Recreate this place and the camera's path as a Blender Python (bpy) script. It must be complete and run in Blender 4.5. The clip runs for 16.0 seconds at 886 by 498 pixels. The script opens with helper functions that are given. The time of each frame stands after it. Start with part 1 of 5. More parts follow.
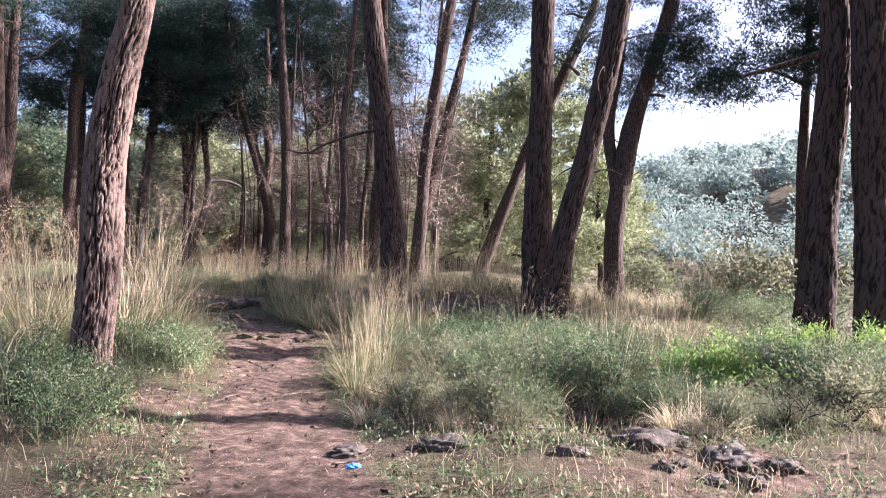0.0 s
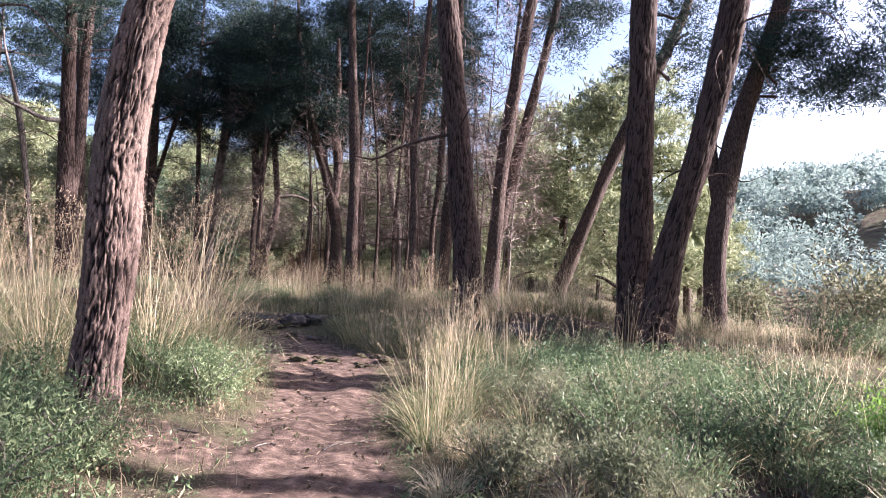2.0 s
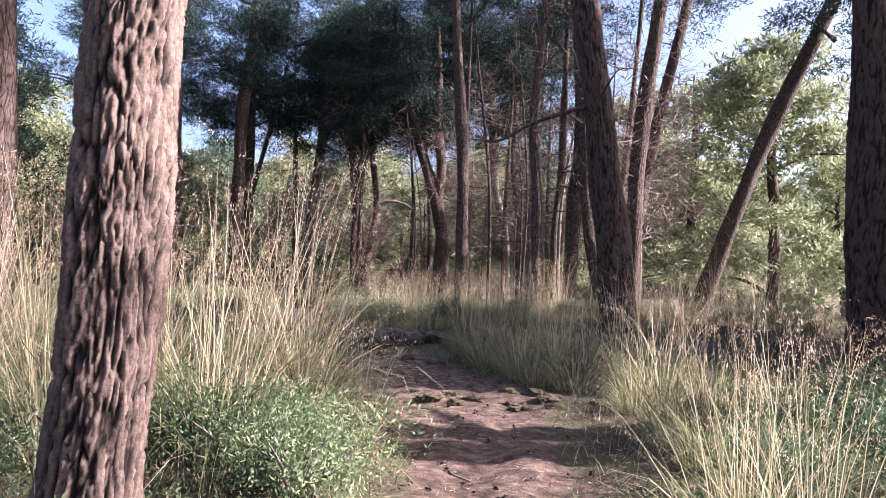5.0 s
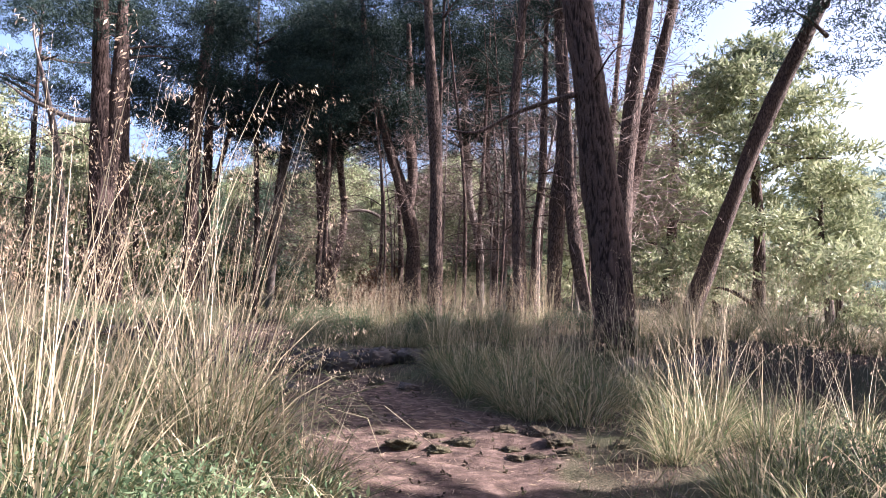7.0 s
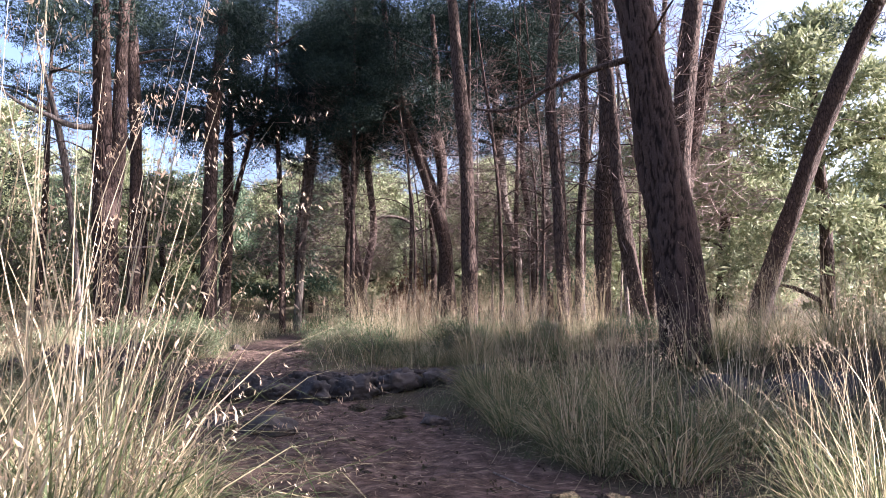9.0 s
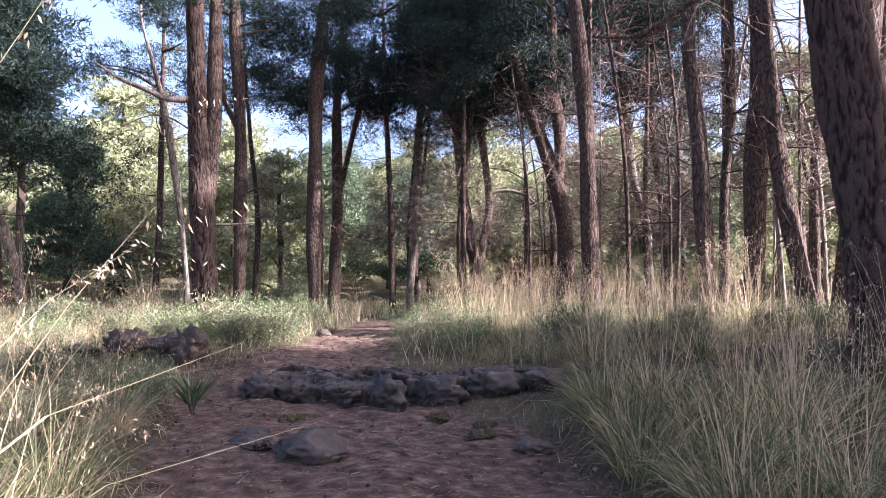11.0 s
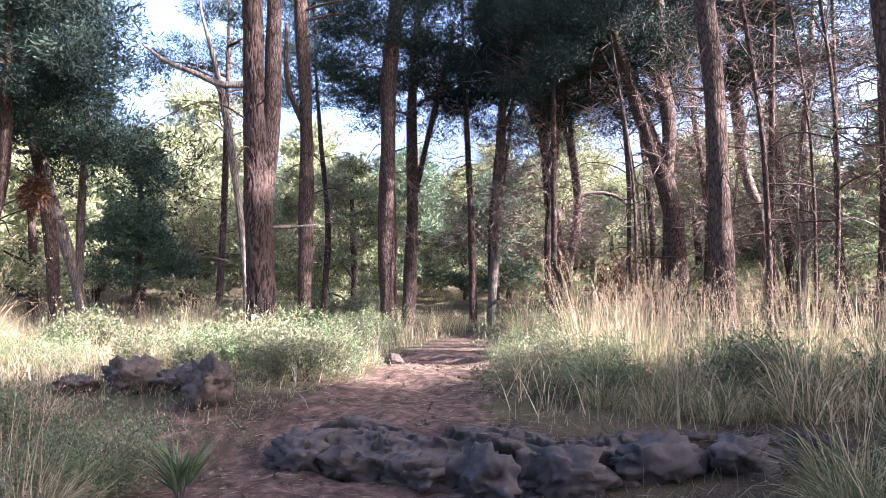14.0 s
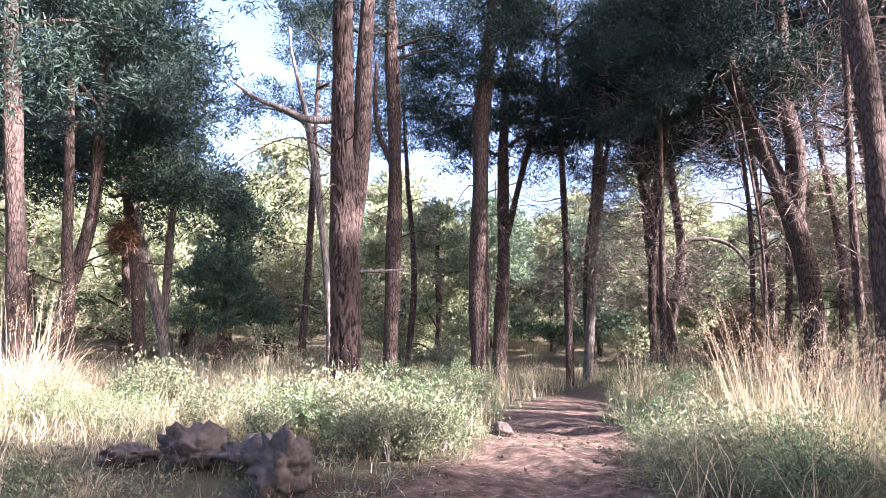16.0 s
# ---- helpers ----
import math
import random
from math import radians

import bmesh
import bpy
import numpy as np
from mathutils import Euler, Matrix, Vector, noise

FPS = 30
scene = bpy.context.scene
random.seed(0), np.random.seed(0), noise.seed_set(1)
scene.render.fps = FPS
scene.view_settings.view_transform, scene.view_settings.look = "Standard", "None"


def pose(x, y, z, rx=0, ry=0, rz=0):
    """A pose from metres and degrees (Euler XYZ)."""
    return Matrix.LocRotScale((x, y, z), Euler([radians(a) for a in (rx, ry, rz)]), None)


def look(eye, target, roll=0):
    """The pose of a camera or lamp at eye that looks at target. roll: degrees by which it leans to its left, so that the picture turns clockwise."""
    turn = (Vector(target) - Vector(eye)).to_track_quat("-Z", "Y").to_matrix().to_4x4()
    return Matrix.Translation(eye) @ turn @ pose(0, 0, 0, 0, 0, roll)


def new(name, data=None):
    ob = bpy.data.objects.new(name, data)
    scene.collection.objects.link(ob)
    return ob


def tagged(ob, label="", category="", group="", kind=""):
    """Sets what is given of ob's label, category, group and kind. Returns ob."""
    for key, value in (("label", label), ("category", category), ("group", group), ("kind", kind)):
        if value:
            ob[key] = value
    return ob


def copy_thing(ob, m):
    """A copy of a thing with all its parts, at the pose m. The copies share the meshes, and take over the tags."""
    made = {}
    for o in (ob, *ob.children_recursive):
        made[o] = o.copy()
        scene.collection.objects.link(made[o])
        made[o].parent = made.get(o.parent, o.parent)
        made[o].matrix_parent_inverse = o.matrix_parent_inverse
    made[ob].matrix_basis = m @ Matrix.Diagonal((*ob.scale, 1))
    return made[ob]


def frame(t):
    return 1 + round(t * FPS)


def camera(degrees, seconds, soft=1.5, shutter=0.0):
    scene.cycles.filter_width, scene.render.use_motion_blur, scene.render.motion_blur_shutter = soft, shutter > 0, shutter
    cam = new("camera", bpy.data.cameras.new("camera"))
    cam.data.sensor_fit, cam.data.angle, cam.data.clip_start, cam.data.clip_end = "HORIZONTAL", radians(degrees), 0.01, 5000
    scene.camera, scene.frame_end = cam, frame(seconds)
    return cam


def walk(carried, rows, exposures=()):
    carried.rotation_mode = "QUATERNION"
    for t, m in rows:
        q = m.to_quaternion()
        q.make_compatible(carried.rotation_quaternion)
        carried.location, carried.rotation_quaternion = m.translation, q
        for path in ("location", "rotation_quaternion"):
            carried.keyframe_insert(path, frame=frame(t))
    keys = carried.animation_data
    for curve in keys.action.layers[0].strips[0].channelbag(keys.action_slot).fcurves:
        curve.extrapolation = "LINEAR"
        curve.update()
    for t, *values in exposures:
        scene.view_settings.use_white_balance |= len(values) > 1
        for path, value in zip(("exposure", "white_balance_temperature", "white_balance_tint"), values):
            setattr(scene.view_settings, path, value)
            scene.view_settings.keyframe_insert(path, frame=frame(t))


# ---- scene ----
cam = camera(66.1, 16.0, soft=0.4)
PATH = [
    (0, (-0.131, -0.365, 1.495), (-0.258, 1.631, 1.539), 2.3),
    (0.5, (-0.144, 0.103, 1.436), (-0.23, 2.101, 1.445), 2.6),
    (1, (-0.197, 0.54, 1.398), (-0.345, 2.534, 1.41), 4.1),
    (1.5, (-0.344, 0.943, 1.378), (-0.545, 2.933, 1.408), 4.1),
    (2, (-0.547, 1.489, 1.386), (-0.873, 3.46, 1.482), 3.4),
    (2.5, (-0.727, 1.952, 1.337), (-1.178, 3.897, 1.446), 3.7),
    (3, (-0.907, 2.434, 1.303), (-1.443, 4.357, 1.424), 4.2),
    (3.5, (-1.112, 2.917, 1.27), (-1.742, 4.811, 1.402), 4.2),
    (3.7, (-1.216, 3.089, 1.266), (-1.83, 4.99, 1.38), 3.3),
    (5.8, (-2.316, 4.939, 1.352), (-2.888, 6.852, 1.462), 1.4),
    (6, (-2.341, 5.05, 1.34), (-2.899, 6.967, 1.455), 0.9),
    (6.5, (-2.459, 5.563, 1.295), (-2.975, 7.491, 1.421), 1.7),
    (7, (-2.612, 6.082, 1.279), (-3.122, 8.01, 1.427), 1.8),
    (7.5, (-2.764, 6.563, 1.288), (-3.267, 8.49, 1.473), 1.7),
    (8, (-2.914, 7.02, 1.302), (-3.426, 8.944, 1.497), 1.2),
    (8.2, (-2.964, 7.205, 1.291), (-3.479, 9.129, 1.475), 0.7),
    (10.3, (-3.156, 9.475, 1.36), (-4.037, 11.265, 1.503), 0.4),
    (10.5, (-3.262, 9.685, 1.342), (-4.179, 11.458, 1.474), 0.4),
    (11, (-3.5, 10.128, 1.354), (-4.447, 11.886, 1.46), 0.2),
    (11.5, (-3.773, 10.619, 1.342), (-4.808, 12.328, 1.442), 1.1),
    (12, (-4.074, 10.978, 1.322), (-5.158, 12.657, 1.391), 1.8),
    (12.5, (-4.402, 11.386, 1.297), (-5.519, 13.045, 1.346), 1.9),
    (13, (-4.73, 11.777, 1.336), (-5.872, 13.418, 1.38), 1.0),
    (13.5, (-4.987, 12.143, 1.367), (-6.122, 13.788, 1.452), 0.2),
    (14, (-5.226, 12.462, 1.393), (-6.36, 14.103, 1.529), 0.5),
    (14.5, (-5.537, 12.748, 1.378), (-6.689, 14.378, 1.51), -1.1),
    (15, (-5.874, 13.098, 1.397), (-7.119, 14.656, 1.547), -1.3),
    (15.5, (-6.202, 13.29, 1.415), (-7.497, 14.801, 1.614), 0.7),
    (16, (-6.499, 13.474, 1.471), (-7.811, 14.958, 1.745), 1.6),
]
walk(cam, [(t, look(eye, target, roll)) for t, eye, target, roll in PATH], [(0, 2.52, 5880, 26), (8, 2.55, 5880, 26), (11, 2.95, 5880, 27), (14, 3.32, 5850, 27), (16, 3.38, 5800, 28)])

# ---- light ----
SUN_AZ, SUN_EL = 74.0, 30.0   # degrees to the right of +y, and above the horizon
world = bpy.data.worlds.new("sky")
scene.world = world
world.use_nodes = True
sky = world.node_tree.nodes.new("ShaderNodeTexSky")
sky.sky_type = "NISHITA"
sky.sun_disc = False
sky.sun_elevation, sky.sun_rotation = radians(SUN_EL), radians(SUN_AZ)
sky.air_density, sky.dust_density = 1.0, 4.0
world.node_tree.links.new(sky.outputs[0], world.node_tree.nodes["Background"].inputs[0])
world.node_tree.nodes["Background"].inputs[1].default_value = 0.07
sun = new("sun", bpy.data.lights.new("sun", "SUN"))
sun.data.energy, sun.data.angle, sun.data.color = 5.0, radians(0.6), (1.0, 0.92, 0.80)
sun_way = Vector((math.sin(radians(SUN_AZ)) * math.cos(radians(SUN_EL)), math.cos(radians(SUN_AZ)) * math.cos(radians(SUN_EL)), math.sin(radians(SUN_EL))))
sun.matrix_world = look(sun_way * 60, (0, 0, 0))


# ---- materials ----
def material(name):
    m = bpy.data.materials.new(name)
    m.use_nodes = True
    nt = m.node_tree
    return m, nt, nt.nodes["Principled BSDF"], nt.nodes["Material Output"]


def node(nt, kind, **values):
    n = nt.nodes.new(kind)
    for k, v in values.items():
        n.inputs[k.replace("_", " ")].default_value = v
    return n


def ramp(nt, source, *stops):
    r = nt.nodes.new("ShaderNodeValToRGB")
    while len(r.color_ramp.elements) < len(stops):
        r.color_ramp.elements.new(0.5)
    for e, (p, c) in zip(r.color_ramp.elements, stops):
        e.position, e.color = p, (*c, 1)
    nt.links.new(source, r.inputs[0])
    return r.outputs[0]


def mixed(nt, fac, a, b, kind="MIX"):
    n = nt.nodes.new("ShaderNodeMix")
    n.data_type, n.blend_type = "RGBA", kind
    for slot, v in ((0, fac), (6, a), (7, b)):
        if isinstance(v, bpy.types.NodeSocket):
            nt.links.new(v, n.inputs[slot])
        else:
            n.inputs[slot].default_value = v if slot == 0 else (*v, 1)
    return n.outputs[2]


def bumped(nt, bsdf, height, strength, distance):
    b = node(nt, "ShaderNodeBump", Strength=strength, Distance=distance)
    nt.links.new(height, b.inputs["Height"])
    nt.links.new(b.outputs[0], bsdf.inputs["Normal"])


def bark_material(name, dark, light, stretch=(17, 17, 3.2), relief=0.03):
    """Bark in upright broken ridges with dark furrows between."""
    m, nt, p, out = material(name)
    co = nt.nodes.new("ShaderNodeTexCoord")
    mp = nt.nodes.new("ShaderNodeMapping")
    mp.inputs["Scale"].default_value = stretch
    nt.links.new(co.outputs["Object"], mp.inputs[0])
    ridge = node(nt, "ShaderNodeTexNoise", Scale=1.0, Detail=5.0, Roughness=0.62, Distortion=0.9)
    nt.links.new(mp.outputs[0], ridge.inputs[0])
    v = node(nt, "ShaderNodeTexVoronoi", Scale=0.8, Randomness=1.0)
    v.feature = "DISTANCE_TO_EDGE"
    wob = mixed(nt, 0.55, mp.outputs[0], ridge.outputs["Color"], "ADD")
    nt.links.new(wob, v.inputs["Vector"])
    fine = node(nt, "ShaderNodeTexNoise", Scale=55.0, Detail=6.0, Roughness=0.7)
    nt.links.new(co.outputs["Object"], fine.inputs[0])
    plates = ramp(nt, v.outputs["Distance"], (0.0, (0, 0, 0)), (0.2, (1, 1, 1)))
    rows = ramp(nt, ridge.outputs[0], (0.36, (0, 0, 0)), (0.6, (1, 1, 1)))
    height = mixed(nt, 0.45, plates, rows)
    tone = mixed(nt, fine.outputs[0], dark, light)
    big = node(nt, "ShaderNodeTexNoise", Scale=1.7, Detail=3.0)
    nt.links.new(co.outputs["Object"], big.inputs[0])
    tone = mixed(nt, ramp(nt, big.outputs[0], (0.4, (0, 0, 0)), (0.7, (0.55, 0.55, 0.55))), tone, tuple(c * 0.75 for c in light))
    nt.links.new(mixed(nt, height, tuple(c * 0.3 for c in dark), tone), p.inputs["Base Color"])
    p.inputs["Roughness"].default_value = 0.93
    p.inputs["Specular IOR Level"].default_value = 0.2
    bumped(nt, p, mixed(nt, 0.22, height, fine.outputs["Color"]), 1.0, relief)
    return m


def ridged_bark(name, furrow, dark, light):
    """Bark whose plates and furrows are modelled: the mesh's ridge value tells them apart."""
    m, nt, p, out = material(name)
    co = nt.nodes.new("ShaderNodeTexCoord")
    att = nt.nodes.new("ShaderNodeAttribute")
    att.attribute_name = "ridge"
    fine = node(nt, "ShaderNodeTexNoise", Scale=48.0, Detail=7.0, Roughness=0.72)
    mid = node(nt, "ShaderNodeTexNoise", Scale=7.0, Detail=4.0)
    for n in (fine, mid):
        nt.links.new(co.outputs["Object"], n.inputs[0])
    plate = mixed(nt, ramp(nt, fine.outputs[0], (0.32, (0, 0, 0)), (0.68, (1, 1, 1))), dark, light)
    plate = mixed(nt, ramp(nt, mid.outputs[0], (0.4, (0, 0, 0)), (0.7, (0.6, 0.6, 0.6))), plate, tuple(c * 0.55 for c in light))
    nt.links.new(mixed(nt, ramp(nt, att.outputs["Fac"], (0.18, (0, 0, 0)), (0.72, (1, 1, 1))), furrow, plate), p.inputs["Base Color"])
    p.inputs["Roughness"].default_value = 0.93
    p.inputs["Specular IOR Level"].default_value = 0.2
    bumped(nt, p, mixed(nt, 0.3, fine.outputs["Color"], mid.outputs["Color"]), 1.0, 0.02)
    return m


def leaf_material(name, stops, through_share=0.35, rough=0.6, spread=0.5):
    """Leaves or blades: a colour of its own for each island and each plant, and light that shines through."""
    m, nt, p, out = material(name)
    geo = nt.nodes.new("ShaderNodeNewGeometry")
    info = nt.nodes.new("ShaderNodeObjectInfo")
    s = nt.nodes.new("ShaderNodeMath")
    s.operation = "MULTIPLY_ADD"
    s.inputs[1].default_value = spread
    nt.links.new(geo.outputs["Random Per Island"], s.inputs[0])
    t = nt.nodes.new("ShaderNodeMath")
    t.operation, t.inputs[1].default_value = "MULTIPLY", 1 - spread
    nt.links.new(info.outputs["Random"], t.inputs[0])
    nt.links.new(t.outputs[0], s.inputs[2])
    colour = ramp(nt, s.outputs[0], *stops)
    grain = node(nt, "ShaderNodeTexNoise", Scale=14.0, Detail=3.0)
    co = nt.nodes.new("ShaderNodeTexCoord")
    nt.links.new(co.outputs["Object"], grain.inputs[0])
    colour = mixed(nt, ramp(nt, grain.outputs[0], (0.3, (0, 0, 0)), (0.8, (0.5, 0.5, 0.5))), colour, mixed(nt, 1.0, colour, (0.6, 0.55, 0.45), "MULTIPLY"))
    nt.links.new(colour, p.inputs["Base Color"])
    p.inputs["Roughness"].default_value = rough
    p.inputs["Specular IOR Level"].default_value = 0.15
    tr = nt.nodes.new("ShaderNodeBsdfTranslucent")
    nt.links.new(colour, tr.inputs[0])
    mx = nt.nodes.new("ShaderNodeMixShader")
    mx.inputs[0].default_value = through_share
    nt.links.new(p.outputs[0], mx.inputs[1])
    nt.links.new(tr.outputs[0], mx.inputs[2])
    nt.links.new(mx.outputs[0], out.inputs[0])
    return m


def rock_material(name, dark, light, moss):
    m, nt, p, out = material(name)
    co = nt.nodes.new("ShaderNodeTexCoord")
    a = node(nt, "ShaderNodeTexNoise", Scale=3.5, Detail=8.0, Roughness=0.65)
    b = node(nt, "ShaderNodeTexNoise", Scale=26.0, Detail=6.0, Roughness=0.7)
    v = node(nt, "ShaderNodeTexVoronoi", Scale=9.0)
    for n in (a, b, v):
        nt.links.new(co.outputs["Object"], n.inputs["Vector"])
    c = ramp(nt, a.outputs[0], (0.3, dark), (0.7, light))
    c = mixed(nt, ramp(nt, b.outputs[0], (0.45, (0, 0, 0)), (0.7, (0.6, 0.6, 0.6))), c, moss)
    nt.links.new(c, p.inputs["Base Color"])
    p.inputs["Roughness"].default_value = 0.9
    h = mixed(nt, 0.5, b.outputs["Color"], v.outputs["Color"])
    bumped(nt, p, h, 0.7, 0.03)
    return m


def ground_material():
    m, nt, p, out = material("earth and pine litter")
    co = nt.nodes.new("ShaderNodeTexCoord")
    att = nt.nodes.new("ShaderNodeAttribute")
    att.attribute_name = "worn"
    big = node(nt, "ShaderNodeTexNoise", Scale=0.9, Detail=5.0)
    mid = node(nt, "ShaderNodeTexNoise", Scale=7.0, Detail=6.0, Roughness=0.65)
    fine = node(nt, "ShaderNodeTexNoise", Scale=60.0, Detail=6.0, Roughness=0.75)
    for n in (big, mid, fine):
        nt.links.new(co.outputs["Object"], n.inputs[0])
    earth = ramp(nt, mid.outputs[0], (0.3, (0.03, 0.02, 0.016)), (0.5, (0.105, 0.07, 0.056)), (0.7, (0.245, 0.17, 0.135)))
    litter = ramp(nt, fine.outputs[0], (0.38, (0.018, 0.013, 0.01)), (0.52, (0.075, 0.055, 0.04)), (0.68, (0.25, 0.195, 0.135)))
    green = mixed(nt, fine.outputs[0], (0.03, 0.04, 0.02), (0.17, 0.16, 0.085))
    off = mixed(nt, ramp(nt, big.outputs[0], (0.42, (0, 0, 0)), (0.62, (0.8, 0.8, 0.8))), litter, green)
    edge = nt.nodes.new("ShaderNodeMath")
    edge.operation = "MULTIPLY_ADD"
    edge.inputs[1].default_value, edge.inputs[2].default_value = 0.55, -0.27
    nt.links.new(mid.outputs[0], edge.inputs[0])
    tot = nt.nodes.new("ShaderNodeMath")
    tot.operation, tot.use_clamp = "ADD", True
    nt.links.new(att.outputs["Fac"], tot.inputs[0])
    nt.links.new(edge.outputs[0], tot.inputs[1])
    sharp = ramp(nt, tot.outputs[0], (0.3, (0, 0, 0)), (0.65, (1, 1, 1)))
    speck = mixed(nt, ramp(nt, fine.outputs[0], (0.58, (0, 0, 0)), (0.7, (0.55, 0.55, 0.55))), earth, (0.46, 0.34, 0.22))
    nt.links.new(mixed(nt, sharp, off, speck), p.inputs["Base Color"])
    p.inputs["Roughness"].default_value = 0.95
    p.inputs["Specular IOR Level"].default_value = 0.15
    bumped(nt, p, mixed(nt, 0.5, mid.outputs["Color"], fine.outputs["Color"]), 1.0, 0.08)
    return m


EARTH = ground_material()
BARK = bark_material("furrowed pine bark", (0.035, 0.024, 0.021), (0.17, 0.12, 0.1), (20, 20, 6.0), 0.03)
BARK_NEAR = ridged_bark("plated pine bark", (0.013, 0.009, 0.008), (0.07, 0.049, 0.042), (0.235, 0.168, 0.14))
# darker copy of the plated bark: the trunks' shade is in its colour
BARK_SHADED = ridged_bark("plated pine bark toned as shaded", (0.014, 0.009, 0.008), (0.036, 0.025, 0.022), (0.10, 0.068, 0.057))
BARK_GREY = bark_material("weathered grey wood", (0.12, 0.1, 0.088), (0.31, 0.265, 0.235), (22, 22, 3), 0.012)
# the canopy's shade is put into this near-black needle colour
NEEDLE_SHADED = leaf_material("pine needles toned as shaded", ((0.0, (0.010, 0.021, 0.018)), (0.5, (0.02, 0.037, 0.03)), (1.0, (0.048, 0.074, 0.055))), 0.25)
# paler copy of the needles, with sunlight and airy haze painted in
NEEDLE_SUNLIT = leaf_material("pine needles toned as sunlit", ((0.0, (0.09, 0.12, 0.06)), (0.5, (0.26, 0.295, 0.17)), (1.0, (0.50, 0.51, 0.33))), 0.3, 0.6, 0.7)
NEEDLE_MID = leaf_material("blue-green pine needles toned as shaded", ((0.0, (0.035, 0.066, 0.05)), (0.5, (0.09, 0.135, 0.09)), (1.0, (0.22, 0.265, 0.15))), 0.3, 0.6, 0.6)
TWIG = leaf_material("dead brown twigs", ((0.0, (0.06, 0.042, 0.038)), (0.5, (0.15, 0.11, 0.1)), (1.0, (0.34, 0.27, 0.24))), 0.15)
# distance haze is mixed into this needle colour as a pale blue tint
NEEDLE_HAZED = leaf_material("haze-tinted far pine needles", ((0.0, (0.15, 0.21, 0.20)), (0.5, (0.22, 0.29, 0.27)), (1.0, (0.31, 0.38, 0.34))), 0.45)
DEAD_NEEDLE = leaf_material("dead brown needles", ((0.0, (0.07, 0.035, 0.022)), (0.5, (0.16, 0.085, 0.05)), (1.0, (0.32, 0.20, 0.12))), 0.25)
STRAW = leaf_material("dry straw", ((0.0, (0.2, 0.15, 0.095)), (0.5, (0.5, 0.42, 0.28)), (1.0, (0.76, 0.67, 0.5))), 0.5, 0.55)
STRAW_DULL = leaf_material("weathered straw and needles", ((0.0, (0.10, 0.07, 0.05)), (0.5, (0.22, 0.16, 0.115)), (1.0, (0.48, 0.38, 0.27))), 0.25, 0.7)
SEED = leaf_material("dry seed husks", ((0.0, (0.28, 0.19, 0.13)), (0.5, (0.5, 0.38, 0.27)), (1.0, (0.7, 0.58, 0.43))), 0.45, 0.6)
BLADE = leaf_material("tussock blades", ((0.0, (0.045, 0.07, 0.032)), (0.45, (0.15, 0.175, 0.085)), (0.72, (0.42, 0.36, 0.23)), (1.0, (0.70, 0.60, 0.42))), 0.5, 0.5, 0.75)
SHRUB = leaf_material("evergreen shrub leaves", ((0.0, (0.045, 0.08, 0.042)), (0.5, (0.11, 0.16, 0.08)), (1.0, (0.29, 0.34, 0.19))), 0.3, 0.5)
SHRUB_GREY = leaf_material("grey-green shrub leaves", ((0.0, (0.07, 0.09, 0.055)), (0.5, (0.16, 0.175, 0.105)), (1.0, (0.3, 0.285, 0.195))), 0.4, 0.6)
SHRUB_LIGHT = leaf_material("fresh yellow-green leaves", ((0.0, (0.10, 0.19, 0.045)), (0.5, (0.19, 0.31, 0.07)), (1.0, (0.34, 0.45, 0.13))), 0.4, 0.5)
ROCK = rock_material("weathered limestone", (0.02, 0.017, 0.016), (0.085, 0.073, 0.068), (0.05, 0.038, 0.032))
ROCK_DARK = rock_material("dark eroded limestone", (0.018, 0.014, 0.012), (0.075, 0.057, 0.048), (0.13, 0.1, 0.08))
ROCK_WARM = rock_material("pale warm limestone", (0.09, 0.068, 0.052), (0.21, 0.16, 0.125), (0.14, 0.1, 0.08))
BLUE, _nt, _p, _o = material("blue paper")
_n = node(_nt, "ShaderNodeTexNoise", Scale=40.0, Detail=4.0)
_nt.links.new(ramp(_nt, _n.outputs[0], (0.3, (0.03, 0.19, 0.55)), (0.7, (0.10, 0.36, 0.78))), _p.inputs["Base Color"])
_p.inputs["Roughness"].default_value = 0.7


# ---- ground ----
TRAIL = np.array([(0.6, -9), (0.2, -3), (-0.2, 0), (-1.4, 4.0), (-2.45, 7.0), (-3.1, 9.2), (-3.75, 11.0), (-4.2, 12.3), (-5.7, 13.6), (-7.1, 15.1), (-8.7, 16.1), (-9.4, 17.7), (-10.6, 20.5), (-13.4, 24.3), (-16, 30), (-19, 40)])
TRAIL_HALF = np.array([0.5, 0.5, 0.5, 0.55, 0.5, 0.5, 0.65, 1.15, 1.3, 1.6, 1.15, 0.8, 0.75, 0.75, 0.6, 0.6])


def smooth(a, b, v):
    t = np.clip((v - a) / (b - a), 0, 1)
    return t * t * (3 - 2 * t)


def off_trail(x, y):
    """Metres from the trodden earth's edge (minus: on it)."""
    best = np.full(np.shape(x), 1e9)
    for (a, b, ha, hb) in zip(TRAIL[:-1], TRAIL[1:], TRAIL_HALF[:-1], TRAIL_HALF[1:]):
        d = b - a
        t = np.clip(((x - a[0]) * d[0] + (y - a[1]) * d[1]) / (d @ d), 0, 1)
        best = np.minimum(best, np.hypot(x - a[0] - t * d[0], y - a[1] - t * d[1]) - (ha + (hb - ha) * t))
    return best


